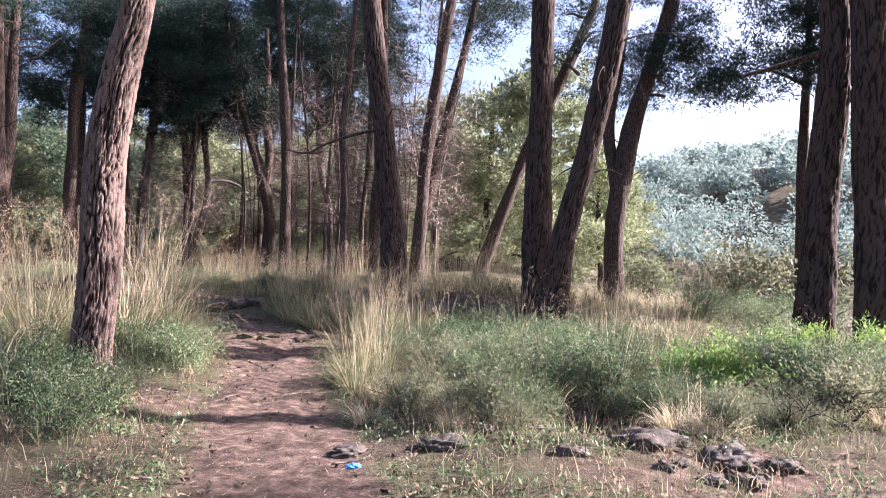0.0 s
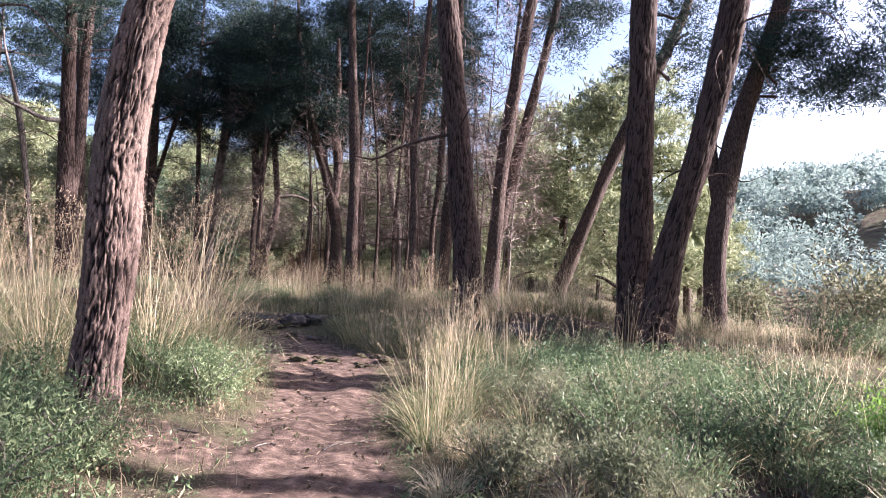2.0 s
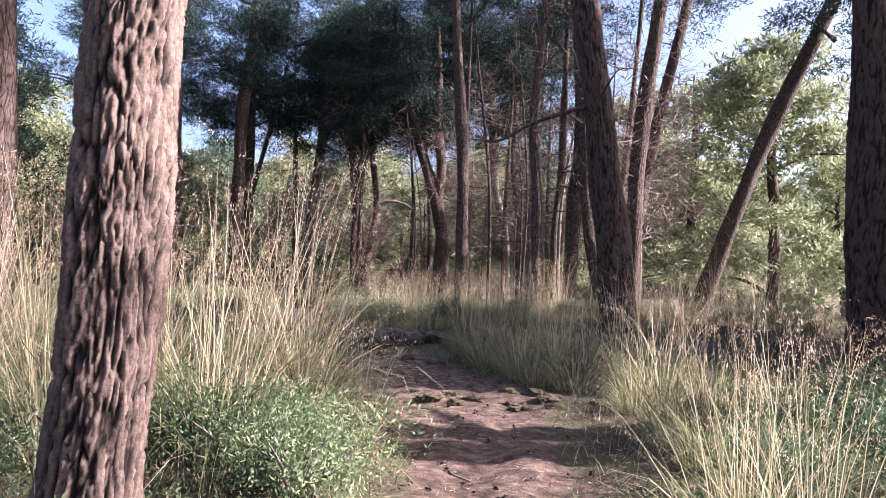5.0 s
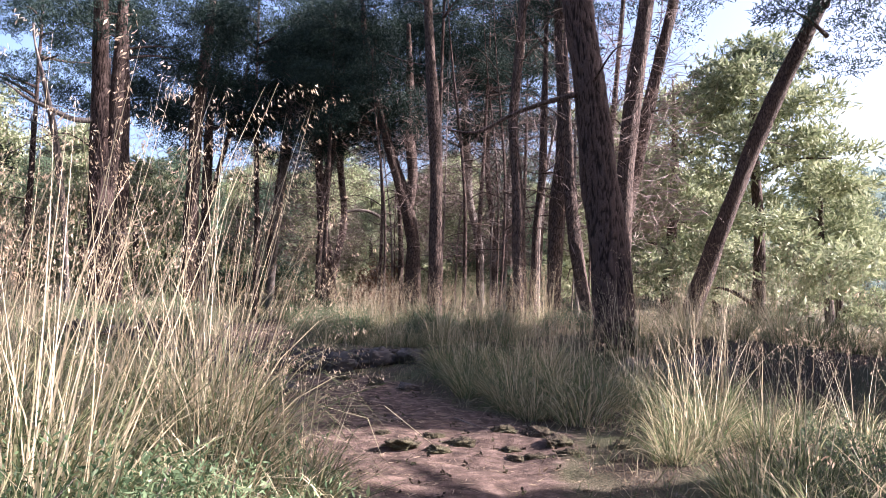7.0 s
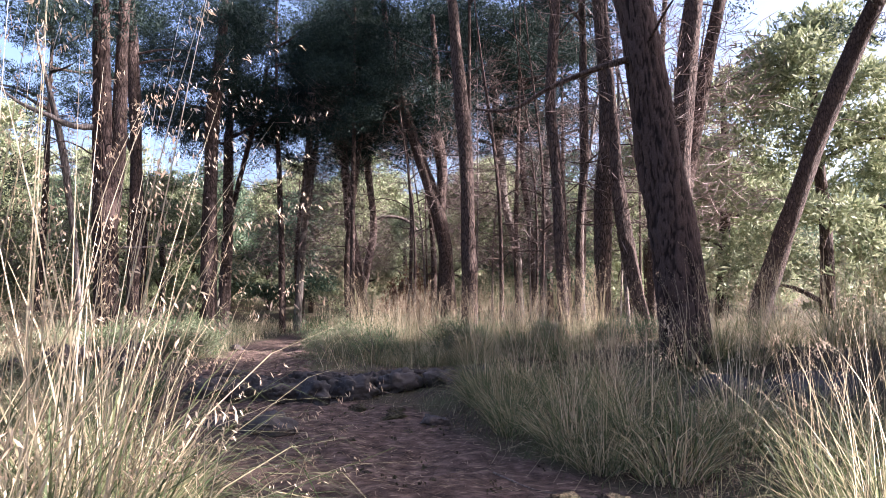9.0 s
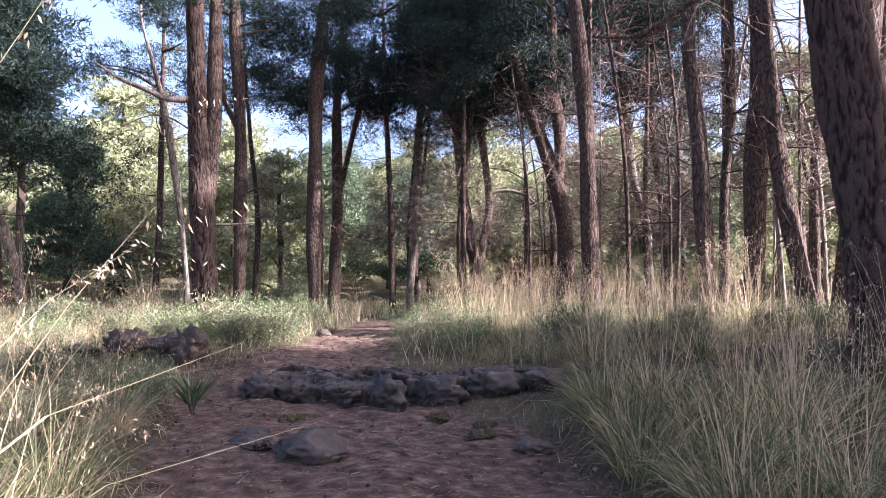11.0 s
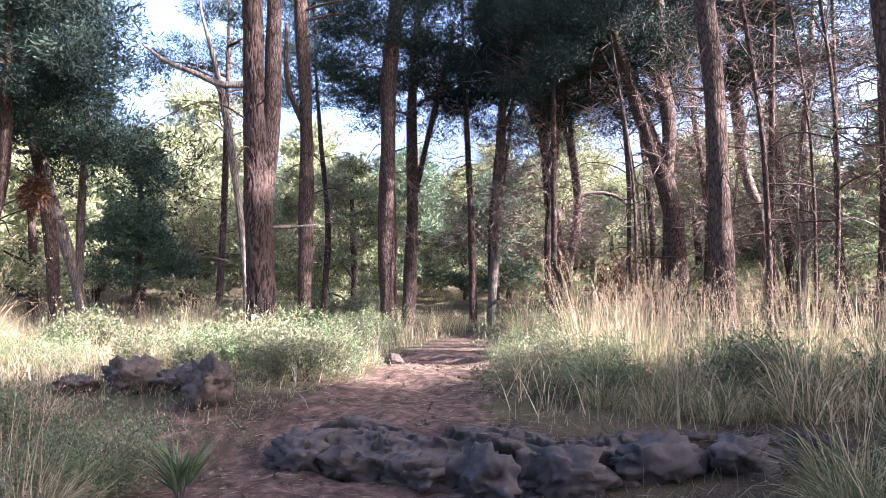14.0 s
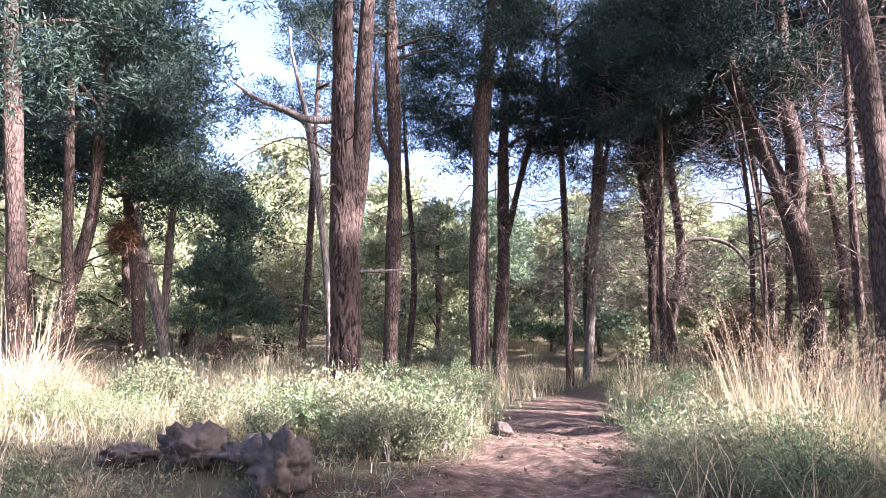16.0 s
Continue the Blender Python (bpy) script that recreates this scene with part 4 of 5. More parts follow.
for x_, y_, s_ in ((-4.7, 5.7, 1), (-5.1, 6.3, 2), (-4.3, 5.2, 3), (-5.6, 5.6, 4)):
    curled_stems(x_, y_, s_)
ALL = TUSSOCKS + DRY
scatter(ALL, [(-3.45, 8.5, 0.5, 0.9, 5, (1, 2, 0), 0.75, 0.95), (-5.6, 8.6, 1.1, 1.2, 12, (0, 1, 0), 1.0, 1.2), (-4.9, 10.9, 0.8, 1.0, 12, (0, 0, 1), 1.05, 1.3), (-4.8, 9.8, 0.6, 0.7, 8, (4, 2, 4, 1), 0.85, 1.05), (-4.4, 9.6, 0.5, 0.9, 6, (3, 2, 3), 0.7, 0.95), (-6.1, 11.4, 0.6, 0.5, 3, (1, 3, 2), 0.85, 1.05), (-7.8, 9.0, 1.6, 1.8, 13, (0, 1), 1.0, 1.25),
              (-1.75, 7.7, 0.2, 0.2, 1, (1,), 0.62, 0.7), (-1.35, 10.3, 0.5, 1.0, 6, (3, 2, 3), 0.75, 0.95), (-1.5, 12.4, 1.0, 0.9, 7, (3, 2, 1), 0.65, 0.9), (0.8, 12.2, 1.4, 0.8, 7, (1, 2), 0.7, 0.9),
              (-3.6, 14.0, 0.8, 0.7, 8, (2, 3, 2), 0.85, 1.1), (-4.3, 15.8, 0.7, 0.8, 8, (2, 1, 3), 0.85, 1.1), (-5.2, 17.2, 0.6, 0.6, 6, (2, 2, 3), 0.9, 1.1), (-3.9, 17.4, 0.8, 0.7, 5, (1, 2), 0.8, 1.0), (-2.0, 14.6, 0.8, 0.6, 5, (2, 1), 0.7, 0.9), (-8.4, 21.0, 0.5, 0.5, 3, (0, 1), 0.8, 0.95), (-7.6, 19.6, 0.5, 0.4, 4, (4, 5, 4), 0.7, 0.9), (-5.75, 11.5, 0.25, 0.25, 2, (2, 1), 0.85, 1.0), (-7.6, 12.4, 0.35, 0.5, 2, (3, 2), 0.7, 0.85), (-9.0, 13.4, 0.8, 0.7, 7, (2, 5, 3), 0.6, 0.8),
              (-7.6, 20.6, 1.2, 0.9, 11, (3, 2, 3, 2, 4), 0.85, 1.1), (-5.3, 19.8, 1.6, 1.2, 10, (1, 2, 3, 2), 0.8, 1.05), (-7.0, 18.9, 0.9, 0.5, 7, (3, 5, 2), 0.6, 0.85), (-6.2, 23.0, 2.0, 1.4, 12, (0, 1), 0.75, 1.0), (-1.6, 19.8, 2.2, 1.7, 13, (1, 0), 0.7, 0.95), (1.5, 17.6, 1.8, 1.2, 10, (1, 0), 0.75, 0.95), (4.4, 18.0, 1.9, 2.0, 9, (1, 0, 2), 0.7, 0.9), (2.6, 13.2, 1.3, 0.8, 6, (1, 2), 0.7, 0.9),
              (-9.0, 22.8, 1.4, 1.2, 7, (0, 1), 0.7, 0.95), (-8.5, 26.0, 2.5, 1.6, 10, (0, 1), 0.8, 1.0), (-12.6, 29.0, 2.0, 2.0, 7, (0, 1), 0.8, 1.0), (-20.8, 23.4, 0.8, 0.8, 3, (4, 4), 0.8, 1.0), (-19.6, 17.5, 0.7, 0.6, 4, (4, 4), 1.4, 1.8), (-16.5, 16.2, 1.6, 1.0, 6, (2, 5, 3), 0.7, 1.0), (-13.2, 15.4, 1.3, 0.8, 6, (2, 5, 3), 0.6, 0.8), (-15.8, 21.2, 0.5, 0.5, 3, (4,), 0.8, 0.95), (-14.2, 18.8, 2.2, 1.2, 8, (2, 4, 5, 1), 0.6, 0.85), (-18.5, 20.5, 2.0, 1.5, 7, (1, 4, 2), 0.7, 0.95), (-9.6, 14.4, 0.7, 0.6, 5, (2, 4, 3), 0.7, 0.9), (-10.4, 13.6, 1.0, 0.7, 5, (2, 3, 1), 0.7, 0.9),
              (-7.2, 6.4, 1.5, 0.9, 6, (1, 0), 0.8, 1.0), (-5.2, 6.3, 0.35, 0.5, 3, (5, 5, 2), 0.75, 0.9), (-9.9, 8.8, 1.6, 1.4, 6, (0, 1), 0.85, 1.05), (1.75, 5.75, 0.3, 0.25, 4, (5, 5, 4, 2), 0.6, 0.8), (-0.9, 6.3, 0.4, 0.5, 4, (5, 2, 5), 0.5, 0.7), (-1.6, 6.9, 0.25, 0.25, 2, (1, 4), 0.7, 0.8), (3.4, 6.6, 0.5, 0.5, 2, (5,), 0.6, 0.8), (0.6, 8.4, 2.2, 1.9, 18, (3, 2, 2, 1), 0.6, 0.85), (3.4, 8.6, 1.6, 1.8, 8, (3, 2, 1), 0.5, 0.8), (-0.3, 6.0, 0.5, 0.5, 4, (5, 3), 0.4, 0.6),
              (-25, 27, 4, 4, 10, (1, 0), 0.8, 1.0), (-15, 34, 5, 3, 12, (0, 1), 0.9, 1.1), (-5, 32, 5, 3, 12, (0, 1), 0.9, 1.1)], 61)


# ---- shrubs ----
def shrub(seed, wide, tall, leaves, leaf_len, leaf_wide, mat, label, stems=9, upright=0.0):
    r = np.random.RandomState(seed)
    t = thing("shrub", 0, 0, 0, label, "shrub", "shrubs beside the trail")
    cs, vs, fs, nv = [], [], [], 0
    for i in range(stems):
        a, d = r.uniform(0, 6.28), wide * r.uniform(0.25, 1.0)
        e = np.array([math.cos(a) * d, math.sin(a) * d, tall * r.uniform(0.5, 1.0)])
        part("stem", tube("stem", [(0, 0, -0.05, 0.012), (*(e * [0.4, 0.4, 0.55]), 0.009), (*e, 0.003)], BARK_GREY, 6, 5, seed=i), t)
        cs.append(e)
        for _ in range(4):
            cs.append(e * r.uniform(0.45, 0.95) + r.normal(0, 0.16 * wide, 3))
    each = leaves // len(cs)
    for c in cs:
        tips = ball(r, max(3, each // 14), 0.2) * [wide * 0.38, wide * 0.38, tall * 0.26] + c
        p = np.repeat(tips, 14, 0) + r.normal(0, 0.045, (len(tips) * 14, 3))
        p[:, 2] = np.maximum(p[:, 2], 0.01)
        way = r.normal(0, 0.8, p.shape) + [0, 0, 0.5 + upright]
        v, f = diamonds(r, p, way, leaf_len * r.uniform(0.6, 1.4, len(p)), leaf_wide * r.uniform(0.7, 1.3, len(p)))
        vs.append(v), fs.append(f + nv)
        nv += len(v)
    tagged(part("foliage", mesh_of("foliage", np.concatenate(vs), np.concatenate(fs), mat), t), kind="stuff")
    return t


SHRUBS = [shrub(71, 0.55, 0.6, 3000, 0.042, 0.013, SHRUB, "low evergreen shrub with small dark-green leaves"), shrub(72, 0.5, 0.45, 2900, 0.044, 0.012, SHRUB, "spreading low green shrub in the undergrowth"),
          shrub(73, 0.5, 0.55, 1600, 0.052, 0.018, SHRUB_GREY, "wiry grey-green shrub with dry tips"), shrub(74, 0.45, 0.6, 1800, 0.06, 0.02, SHRUB_LIGHT, "bright yellow-green leafy shrub in the sun"),
          shrub(75, 0.6, 0.35, 1700, 0.06, 0.008, SHRUB_GREY, "sprawling shrub of dry grey-green twigs")]
scatter(SHRUBS, [(-3.55, 8.1, 0.55, 0.7, 5, (0, 1, 4), 0.75, 1.0), (-4.5, 8.4, 0.5, 0.7, 4, (0, 1), 0.8, 1.0), (-3.9, 5.0, 0.9, 0.7, 6, (0, 1, 1), 0.7, 1.0), (-5.6, 6.8, 0.8, 0.6, 4, (0, 1), 0.8, 1.0),
                 (0.4, 8.6, 1.9, 1.8, 24, (0, 1, 1, 0, 4), 0.85, 1.2), (2.6, 8.2, 1.3, 1.6, 12, (0, 1, 2), 0.8, 1.15), (-0.5, 6.1, 0.6, 0.5, 7, (2, 4, 1), 0.55, 0.8), (1.6, 6.7, 0.6, 0.3, 5, (1, 0, 4), 0.6, 0.8), (0.0, 5.9, 0.5, 0.4, 7, (0, 2, 4), 0.55, 0.8), (2.4, 5.9, 0.7, 0.4, 6, (2, 4, 4), 0.55, 0.8), (2.5, 7.6, 0.45, 0.45, 3, (3,), 0.8, 1.05), (3.6, 9.6, 0.7, 0.7, 4, (3, 0), 0.8, 1.0), (3.6, 6.6, 0.9, 0.7, 5, (4, 2, 2), 0.8, 1.1), (5.0, 10.0, 1.2, 1.6, 9, (0, 1, 3), 0.9, 1.3), (0.8, 11.2, 2.2, 0.8, 10, (0, 1, 2), 0.8, 1.1),
                 (-11.3, 18.5, 0.7, 0.6, 6, (2, 2, 0), 0.8, 1.05), (-12.6, 19.0, 1.0, 0.9, 8, (2, 2, 0), 0.9, 1.25), (-14.8, 20.0, 1.0, 0.9, 4, (0, 2, 1), 0.8, 1.2), (-17.4, 18.6, 1.5, 1.0, 5, (0, 1, 2), 0.6, 1.5), (-9.1, 20.4, 0.7, 0.8, 6, (2, 2, 0), 0.8, 1.1), (-11.0, 24.0, 1.2, 1.0, 6, (2, 0), 0.8, 1.1), (-14.8, 22.4, 0.9, 0.9, 4, (0, 2), 0.9, 1.2), (-17.0, 26.0, 2.0, 2.0, 8, (0, 2), 1.0, 1.5), (-13.0, 31.0, 3.0, 2.0, 8, (0, 2), 1.2, 1.8),
                 (-9.6, 14.3, 0.5, 0.5, 4, (4, 2), 0.7, 0.9), (-10.0, 15.0, 0.5, 0.4, 5, (0, 1, 2), 0.7, 0.95), (-8.3, 19.4, 0.7, 0.5, 7, (2, 4, 0), 0.8, 1.1), (-6.9, 20.0, 0.9, 0.6, 6, (2, 0), 0.8, 1.2), (-13.6, 18.0, 1.2, 0.6, 6, (2, 0, 4), 0.8, 1.1), (-15.8, 17.4, 1.2, 0.7, 4, (0, 1, 4), 0.8, 1.1), (-12.0, 14.6, 1.4, 0.7, 5, (4, 2), 0.7, 0.9), (-4.6, 20.4, 1.8, 1.4, 5, (2, 0), 0.8, 1.1), (6.5, 17.0, 2.0, 2.0, 7, (0, 1), 1.2, 1.7), (-22.5, 26.5, 2.5, 2.0, 8, (2, 0), 1.2, 1.8), (-26, 32, 4, 4, 8, (2, 0), 1.5, 2.5)], 62, 0.08, 0.3)
# an olive-like bush on the slope
for bx, by, bs in ((8.6, 23.5, 4.2), (11.3, 25.5, 4.6), (6.6, 26.5, 3.4)):
    copy_thing(SHRUBS[2], pose(bx, by, zat(bx, by), 0, 0, bx * 50) @ Matrix.Scale(bs, 4))["label"] = "large rounded grey-green bush on the slope"
for model in ALL + SHRUBS:
    for o_ in (model, *model.children_recursive):
        bpy.data.objects.remove(o_)


# ---- rocks ----
def rock(x, y, size, seed, mat, label, sink=0.3, name="rock", jag=0.25, turn=0.0):
    bm = bmesh.new()
    bmesh.ops.create_icosphere(bm, subdivisions=4, radius=1.0)
    rs = np.random.RandomState(seed)
    cuts = [(Vector(d / np.linalg.norm(d)), h) for d, h in zip(rs.normal(size=(9, 3)), rs.uniform(0.55, 0.9, 9))]
    for v in bm.verts:
        q = v.co + Vector((seed * 3.1, seed * 1.7, seed))
        for d, h in cuts:
            over = v.co.dot(d) - h
            if over > 0:
                v.co -= d * over * 0.85
        n = noise.fractal(q * 2.2, 0.8, 2.1, 5)
        v.co *= 1 + jag * 0.7 * n + jag * 0.35 * noise.fractal(q * 6.5, 0.8, 2.1, 3)
        v.co = Vector((v.co.x * size[0], v.co.y * size[1], v.co.z * size[2]))
    me = bpy.data.meshes.new("rock")
    bm.to_mesh(me)
    bm.free()
    me.materials.append(mat)
    me.polygons.foreach_set("use_smooth", [True] * len(me.polygons))
    ob = new(name, me)
    ob.matrix_basis = pose(x, y, zat(x, y) + size[2] * (1 - 2 * sink), 0, 0, turn)
    return tagged(ob, label, "rock", "rocks of the ledge" if "ledge" in label else "") if label else ob


rr = np.random.RandomState(9)
def ledge(x0, x1):
    """One broken face of rock and packed earth across the trail."""
    n, prof = 420, spline([(-0.4, 0, -0.1, 0), (-0.3, 0, 0.02, 0), (-0.26, 0, 0.13, 0), (-0.17, 0, 0.235, 0), (-0.02, 0, 0.295, 0), (0.2, 0, 0.305, 0), (0.4, 0, 0.26, 0), (0.6, 0, 0.1, 0)], 46)
    xs = np.linspace(x0, x1, n)
    v = np.zeros((n, 46, 3))
    for i, x in enumerate(xs):
        end = min(1.0, (x - x0) / 0.5, (x1 - x) / 0.7)
        for j in range(46):
            q = Vector((x * 2.3, prof[j, 0] * 2.6, prof[j, 2] * 2.6))
            c = noise.voronoi(q * 0.9 + 0.5 * noise.noise_vector(q), distance_metric="DISTANCE")[0]
            lump = 0.1 * (c[1] - c[0]) - 0.05 + 0.16 * noise.fractal(Vector((q.x * 0.75, q.y * 1.3, q.z * 1.3)), 0.7, 2.1, 7) + 0.035 * noise.noise(q * 9) + 0.02 * noise.noise(q * 21)
            front = 1.0 if prof[j, 0] < 0.05 else max(0.25, 1 - prof[j, 0] * 1.4)
            v[i, j] = (x + 0.05 * noise.noise(q * 3), ledge_y(x) + prof[j, 0] - lump * front * 1.2, (prof[j, 2] + lump * 0.65) * (0.35 + 0.65 * end) - 0.12 * (1 - end))
    me = mesh_of("rock_ledge", v.reshape(-1, 3), grid_faces(n, 46), ROCK, True)
    return tagged(new("rock_ledge", me), "low broken ledge of dark limestone and packed earth", "rock")


rock_ledge = ledge(-9.75, -4.6)
for i, (x, w, h) in enumerate(((-9.35, 0.3, 0.2), (-8.85, 0.34, 0.19), (-8.35, 0.3, 0.17), (-7.85, 0.42, 0.21), (-7.35, 0.36, 0.2), (-6.85, 0.34, 0.2), (-6.3, 0.4, 0.22))):
    boulder = rock(x, float(ledge_y(x)) - 0.22, (w, 0.24, h), i + 131, ROCK, "", 0.24, "boulder", 0.55, 25 + 40 * i)
    boulder.parent = rock_ledge
for i, x in enumerate(np.linspace(-8.4, -5.4, 5)):
    rock(x + rr.uniform(-0.15, 0.15), float(ledge_y(x)) - rr.uniform(0.3, 0.42), (rr.uniform(0.06, 0.14), rr.uniform(0.05, 0.1), rr.uniform(0.03, 0.06)), i + 31, ROCK_DARK, "small dark stone below the ledge", 0.35, jag=0.3)
for i, (x, y, sx, sy, sz) in enumerate(((-3.6, 18.3, 0.5, 0.35, 0.24), (-2.2, 18.0, 0.6, 0.4, 0.3), (-1.3, 17.5, 0.65, 0.45, 0.34), (-4.6, 18.3, 0.45, 0.35, 0.24))):
    rock(x, y, (sx, sy, sz), i + 51, ROCK, "grey boulder in the grassy bank below a pine", 0.45, jag=0.22)
rock(-7.12, 14.58, (0.36, 0.3, 0.15), 61, ROCK, "rounded grey boulder half sunk in the trail", 0.36, jag=0.34)
rock(-7.75, 14.55, (0.2, 0.15, 0.07), 62, ROCK, "flat grey stone in the trail", 0.4)
rock(-8.0, 14.9, (0.16, 0.12, 0.06), 63, ROCK, "small grey stone in the trail", 0.4)
rock(-5.6, 15.6, (0.2, 0.16, 0.09), 64, ROCK_DARK, "dark stone at the foot of the bank", 0.35)
rock(-11.0, 16.75, (0.3, 0.26, 0.28), 65, ROCK_DARK, "dark pitted upright limestone block", 0.2, jag=0.6)
rock(-11.62, 16.95, (0.3, 0.24, 0.2), 66, ROCK_DARK, "dark hollowed limestone block with a pale top", 0.22, jag=0.65)
rock(-12.3, 16.75, (0.32, 0.24, 0.24), 67, ROCK_DARK, "broken dark limestone block", 0.22, jag=0.6, turn=40)
rock(-12.95, 16.45, (0.26, 0.22, 0.16), 78, ROCK_DARK, "low dark limestone block among dry stems", 0.25, jag=0.6, turn=80)
rock(-12.0, 17.3, (0.3, 0.24, 0.2), 68, ROCK_WARM, "rounded pale stone behind dark blocks", 0.3, jag=0.35)
rock(-11.75, 20.6, (0.2, 0.14, 0.12), 69, ROCK_DARK, "brown stone at the trail's edge", 0.3)
rock(-15.7, 20.6, (0.35, 0.25, 0.16), 70, ROCK_WARM, "pale sunlit stone beneath a dry tussock", 0.35)
rock(1.25, 5.19, (0.34, 0.2, 0.12), 71, ROCK_DARK, "flat grey stone in the trodden earth", 0.46, jag=0.45)
rock(1.75, 5.0, (0.22, 0.2, 0.12), 72, ROCK_DARK, "dark earthy clod beside a stone", 0.5, jag=0.6)
rock(0.55, 4.75, (0.13, 0.1, 0.06), 73, ROCK_DARK, "small dark stone on bare earth", 0.4)
rock(-0.4, 5.0, (0.2, 0.16, 0.09), 74, ROCK_DARK, "dark mossy stone under a shrub", 0.48, jag=0.5)
rock(-8.85, 14.35, (0.07, 0.06, 0.05), 75, ROCK_WARM, "little white stone in the grass", 0.3)


cl = np.random.RandomState(33)
for i in range(34):
    x, y = (cl.uniform(-4.9, -2.3), cl.uniform(11.5, 13.0)) if i < 15 else (cl.uniform(-1.2, 2.3), cl.uniform(4.2, 5.6)) if i < 27 else (cl.uniform(-8.6, -5.6), cl.uniform(14.2, 16.4))
    w = cl.uniform(0.04, 0.12)
    rock(x, y, (w * 1.4, w, w * 0.55), 200 + i, ROCK_DARK if 15 <= i < 27 else EARTH, "crumbling clod of reddish earth on the trail" if not 15 <= i < 27 else "dark crumbling clod on bare earth", 0.4, "earth_clod", 0.6, cl.uniform(0, 180))["group"] = "clods of earth"


# ---- spiky plant beside the ledge ----
def fan_plant(x, y):
    t = thing("fan_palm", x, y, zat(x, y), "small dark spiky fan-leaved plant beside the ledge", "plant")
    r = np.random.RandomState(3)
    for i in range(9):
        a, up = r.uniform(0, 360), r.uniform(0.2, 0.45)
        n = 11
        az = np.radians(a) + np.linspace(-1.0, 1.0, n)
        base = np.tile([[0.05 * math.cos(radians(a)), 0.05 * math.sin(radians(a)), up * 0.5]], (n, 1))
        v, f, _ = ribbons(r, base, az, np.full(n, 0.35) + r.uniform(0, 0.5, n), r.uniform(0.1, 0.6, n), r.uniform(0.22, 0.36, n), np.full(n, 0.022), 3)
        part("leaf", mesh_of("leaf", v, f, SHRUB), t)
        part("leaf_stem", tube("leaf_stem", [(0, 0, -0.02, 0.008), (base[0][0], base[0][1], up * 0.5 + 0.02, 0.006)], BARK_GREY, 4, 5), t)
    return t


fan_plant(-9.3, 15.3)


# ---- brown dead bough hanging under the bleached branch, and dead brush ----
def dead_bough(x, y, z, wide, tall, seed, label, name="dead_bough", mat=DEAD_NEEDLE):
    t = thing(name, x, y, z, label, "branch")
    r = np.random.RandomState(seed)
    p = ball(r, 1500, 0.3) * [wide, wide, tall] + [0, 0, tall]
    v, f = diamonds(r, p, r.normal(0, 0.6, p.shape) + [0, 0, -0.7], r.uniform(0.2, 0.45, len(p)), r.uniform(0.03, 0.06, len(p)))
    tagged(part("foliage", mesh_of("foliage", v, f, mat), t), kind="stuff")
    for i in range(7):
        a = r.uniform(0, 6.28)
        part("twig", tube("twig", [(math.cos(a) * wide, math.sin(a) * wide, -0.1, 0.03), (math.cos(a) * wide * 0.6, math.sin(a) * wide * 0.6, tall, 0.03), (0, 0, tall * 1.9, 0.02)], BARK_GREY, 8, 5), t)


dead_bough(-16.0, 43.6, zat(-16.0, 43.6), 1.7, 1.9, 81, "heap of brown dead pine boughs below a bleached branch")
dead_bough(-14.0, 36.5, zat(-14, 36.5), 1.2, 1.3, 82, "brown dead bough leaning in the stand")
dead_bough(-27.4, 22.4, 4.0, 0.35, 0.45, 83, "clump of brown dead needles caught on a pine")


# ---- loose things on the ground ----
def crumpled(x, y):
    bm = bmesh.new()
    bmesh.ops.create_icosphere(bm, subdivisions=3, radius=1.0)
    for v in bm.verts:
        n = noise.fractal(v.co * 2.1, 0.8, 2.3, 4)
        c = noise.voronoi(v.co * 2.4, distance_metric="DISTANCE")[0]
        v.co *= 0.8 + 0.35 * n + 0.3 * (c[1] - c[0])
        v.co = Vector((v.co.x * 0.062, v.co.y * 0.036, max(v.co.z, -0.5) * 0.026))
    me = bpy.data.meshes.new("crumpled_wrapper")
    bm.to_mesh(me)
    bm.free()
    me.materials.append(BLUE)
    ob = new("crumpled_wrapper", me)
    ob.matrix_basis = pose(x, y, zat(x, y) + 0.012, 0, 0, 12)
    return tagged(ob, "crumpled bright-blue wrapper lying on bare earth", "litter")


crumpled(-1.02, 4.51)


def strewn(name, n, seed, area, keep, build, mat, label, category):
    r = np.random.RandomState(seed)
    x, y = r.uniform(area[0], area[1], n), r.uniform(area[2], area[3], n)
    ok = keep(off_trail(x, y), r)
    x, y = x[ok], y[ok]
    v, f = build(r, np.stack([x, y, ground_z(x, y)], -1))
    return tagged(new(name, mesh_of(name, v, f, mat)), label, category, kind="stuff")


def short_blades(lo, hi, wide, lean=0.5):
    def build(r, p):
        n = len(p)
        v, f, _ = ribbons(r, p - [0, 0, 0.01], r.uniform(0, 6.28, n), r.uniform(0, lean, n), r.uniform(0.2, 1.5, n), r.uniform(lo, hi, n), np.full(n, wide), 2)
        return v, f
    return build


def lying(lo, hi, wide):
    def build(r, p):
        n = len(p)
        a = r.uniform(0, 6.28, n)
        return diamonds(r, p + [0, 0, 0.008], np.stack([np.cos(a), np.sin(a), r.normal(0, 0.1, n)], -1), r.uniform(lo, hi, n), np.full(n, wide))
    return build


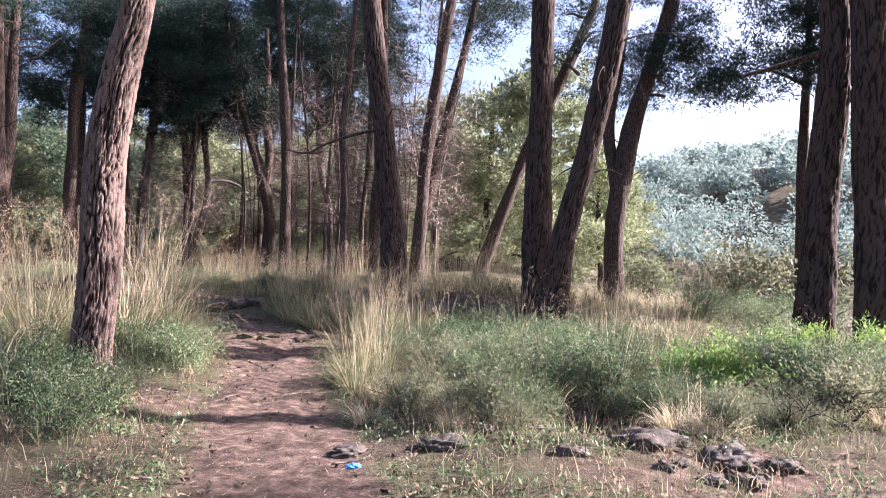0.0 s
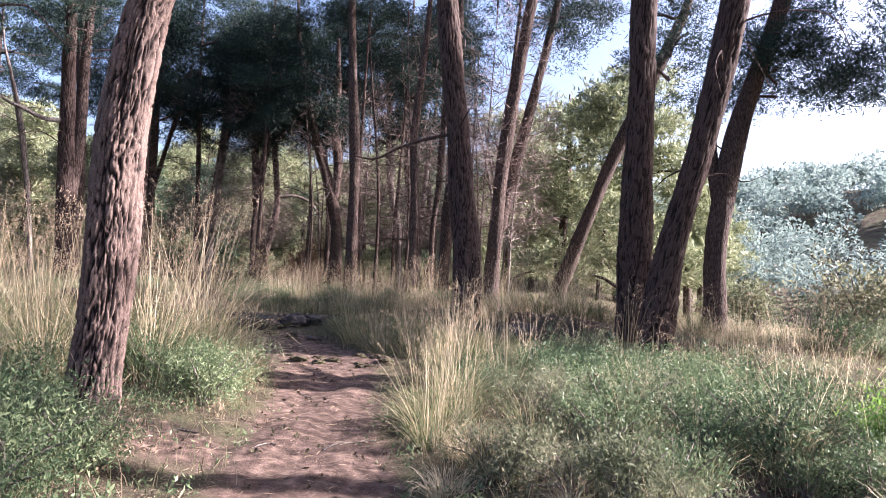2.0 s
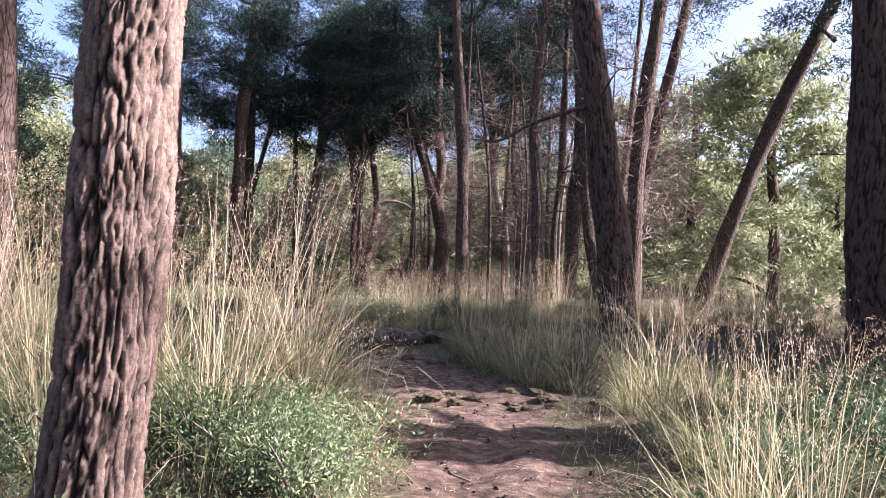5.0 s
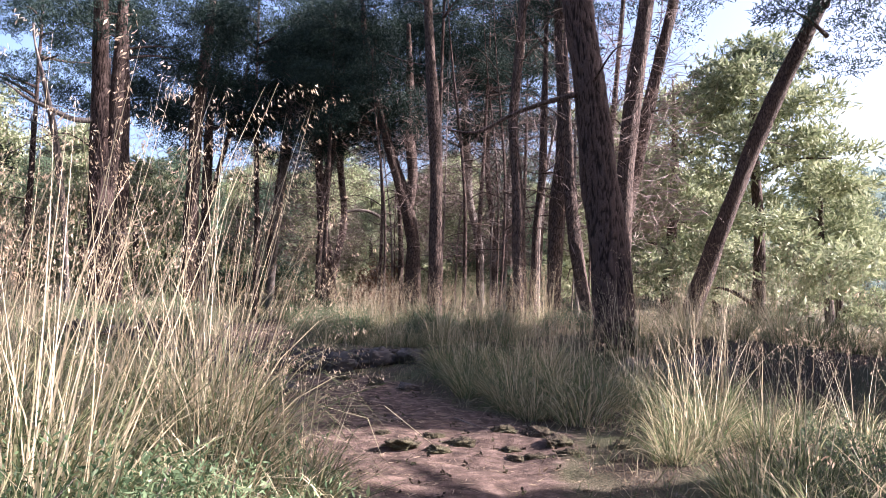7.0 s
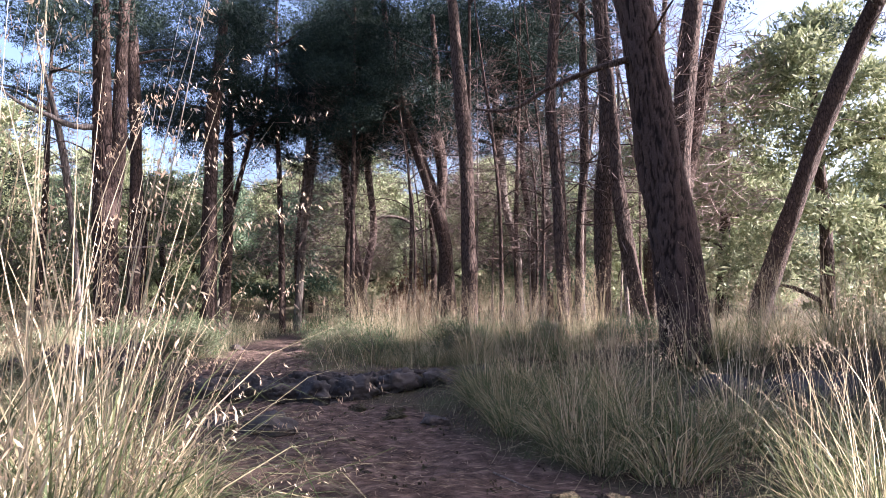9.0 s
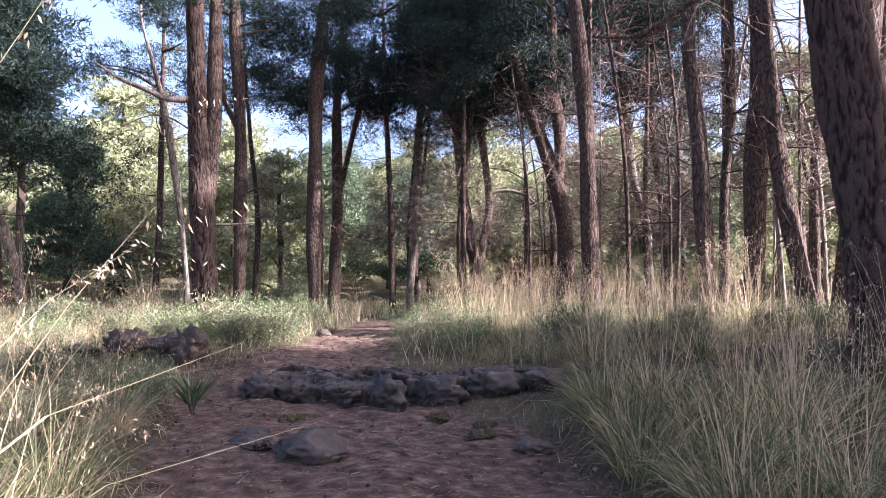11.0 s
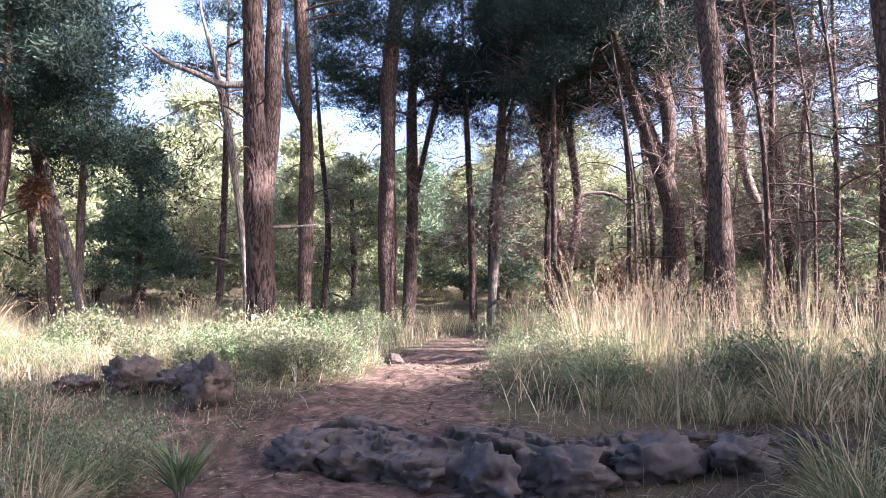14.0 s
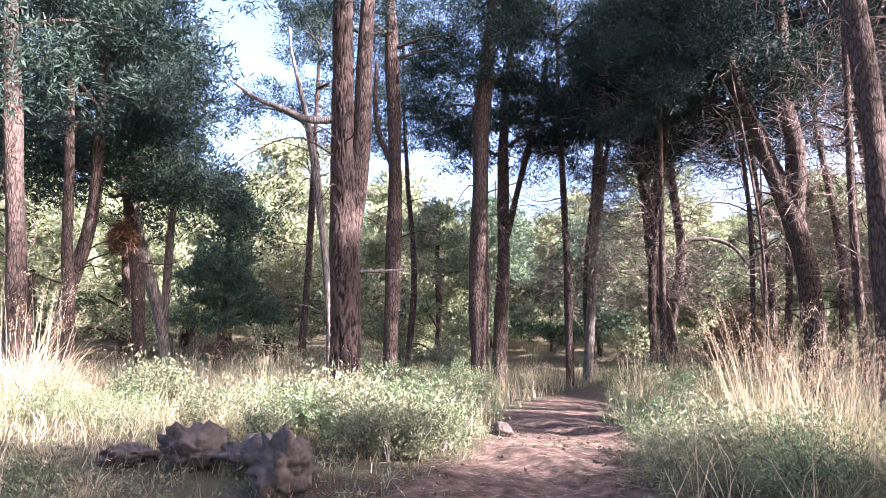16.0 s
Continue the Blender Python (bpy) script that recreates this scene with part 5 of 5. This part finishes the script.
def weeds(seed, n, area, patch, mat, name, label):
    """Low leafy cover in uneven patches."""
    r = np.random.RandomState(seed)
    x, y = r.uniform(area[0], area[1], n), r.uniform(area[2], area[3], n)
    ok = (waves(x, y, patch, seed, 3) > r.uniform(-0.15, 0.5, n)) & (off_trail(x, y) > r.uniform(-0.1, 0.5, n))
    p = np.stack([x[ok], y[ok], ground_z(x[ok], y[ok])], -1)
    p = np.repeat(p, 9, 0) + r.normal(0, 0.035, (len(p) * 9, 3)) * [1, 1, 0]
    p[:, 2] += np.abs(r.normal(0, 0.05, len(p)))
    v, f = diamonds(r, p, r.normal(0, 0.7, p.shape) + [0, 0, 0.5], r.uniform(0.025, 0.06, len(p)), r.uniform(0.01, 0.022, len(p)))
    tagged(new(name, mesh_of(name, v, f, mat)), label, "plants", kind="stuff")


weeds(101, 9000, (-7, 5, 2.6, 9), 1.5, SHRUB, "green_weeds", "low green weeds in patches on the verge")
weeds(102, 9000, (-12, 5, 2.6, 17), 1.1, STRAW_DULL, "dead_leaves", "brown dead leaves and stalks in patches")
weeds(103, 9000, (-19, -8, 12, 21), 1.6, SHRUB_GREY, "grey_weeds", "low grey-green weeds in patches")
strewn("short_grass", 46000, 91, (-13, 7, 1.5, 24), lambda d, r: d > r.uniform(-0.1, 0.7, len(d)), short_blades(0.06, 0.24, 0.007, 0.9), BLADE, "short mixed green and dry grass on the verges", "grass")
strewn("dry_grass", 26000, 92, (-13, 7, 1.5, 24), lambda d, r: d > r.uniform(0.0, 1.2, len(d)), short_blades(0.1, 0.42, 0.005, 0.9), STRAW_DULL, "short dry straw between the shrubs", "grass")
strewn("far_grass", 16000, 93, (-34, 10, 22, 44), lambda d, r: d > 0.2, short_blades(0.2, 0.6, 0.012), BLADE, "rough grass under the farther pines", "grass")
strewn("far_straw", 16000, 96, (-34, 10, 18, 44), lambda d, r: d > 0.2, short_blades(0.3, 0.8, 0.01), STRAW, "dry rough grass under the farther pines", "grass")
strewn("verge_grass", 16000, 97, (-26, -13, 11, 24), lambda d, r: d > 0.1, short_blades(0.12, 0.4, 0.008, 0.8), BLADE, "short mixed grass beyond the rocks", "grass")
strewn("verge_straw", 8000, 98, (-26, -13, 11, 24), lambda d, r: d > 0.1, short_blades(0.12, 0.5, 0.007, 0.9), STRAW, "short dry straw beyond the rocks", "grass")
strewn("pine_needle_litter", 42000, 94, (-12, 5, 2, 23), lambda d, r: d < r.uniform(0.0, 2.4, len(d)), lying(0.04, 0.13, 0.005), STRAW_DULL, "fallen dry needles and straws on the trail", "litter")
strewn("clods", 3000, 95, (-12, 5, 2.5, 23), lambda d, r: d < 0.5, lambda r, p: (lambda c: diamonds(r, p[c] + r.normal(0, 0.012, (len(c), 3)), r.normal(0, 1, (len(c), 3)), r.uniform(0.015, 0.045, len(c)), r.uniform(0.015, 0.04, len(c))))(np.repeat(np.arange(len(p)), 7)), EARTH, "crumbs of reddish earth on the trail", "soil")


# ---- fallen twigs ----
tw = np.random.RandomState(12)
for i in range(26):
    t_ = tw.uniform(2, 21)
    x, y = float(np.interp(t_, TRAIL[:, 1], TRAIL[:, 0])) + tw.uniform(-1.6, 1.6), t_
    if i % 3 == 0:
        x, y = tw.uniform(0.2, 3.2), tw.uniform(4.6, 6.2)
    a, ln = tw.uniform(0, 6.28), tw.uniform(0.25, 0.8)
    pts = []
    for k in range(4):
        px, py = x + math.cos(a) * ln * k / 3 + tw.normal(0, 0.03), y + math.sin(a) * ln * k / 3 + tw.normal(0, 0.03)
        pts.append((px - x, py - y, zat(px, py) - zat(x, y) + 0.008, 0.009 - 0.002 * k))
    twig = new("fallen_twig", tube("fallen_twig", pts, BARK_GREY, 9, 6, 0.1, i))
    twig.location = (x, y, zat(x, y))
    tagged(twig, "dry grey fallen twig lying on the ground", "twig", "fallen twigs")
# a bare bush of dark twigs at the clearing's edge
def bare_bush(x, y, seed, wide, tall):
    t = thing("bare_bush", x, y, zat(x, y), "leafless dark twiggy bush over bare earth", "shrub")
    r = np.random.RandomState(seed)
    for _ in range(14):
        a, d = r.uniform(0, 6.28), wide * r.uniform(0.4, 1.0)
        e = np.array([math.cos(a) * d, math.sin(a) * d, tall * r.uniform(0.3, 1.0)])
        m_ = e * [0.5, 0.5, 0.7] + r.normal(0, 0.05, 3)
        part("twig", tube("twig", [(0, 0, -0.03, 0.009), (*m_, 0.006), (*e, 0.002)], BARK, 8, 5), t)
        g = m_ + r.normal(0, 0.18, 3)
        part("twig", tube("twig", [(*m_, 0.005), (*((m_ + g) / 2 + [0, 0, 0.04]), 0.004), (*g, 0.0015)], BARK, 6, 5), t)


for x_, y_, s_ in ((2.6, 5.9, 1), (3.3, 6.3, 2)):
    bare_bush(x_, y_, s_, 0.5, 0.4)
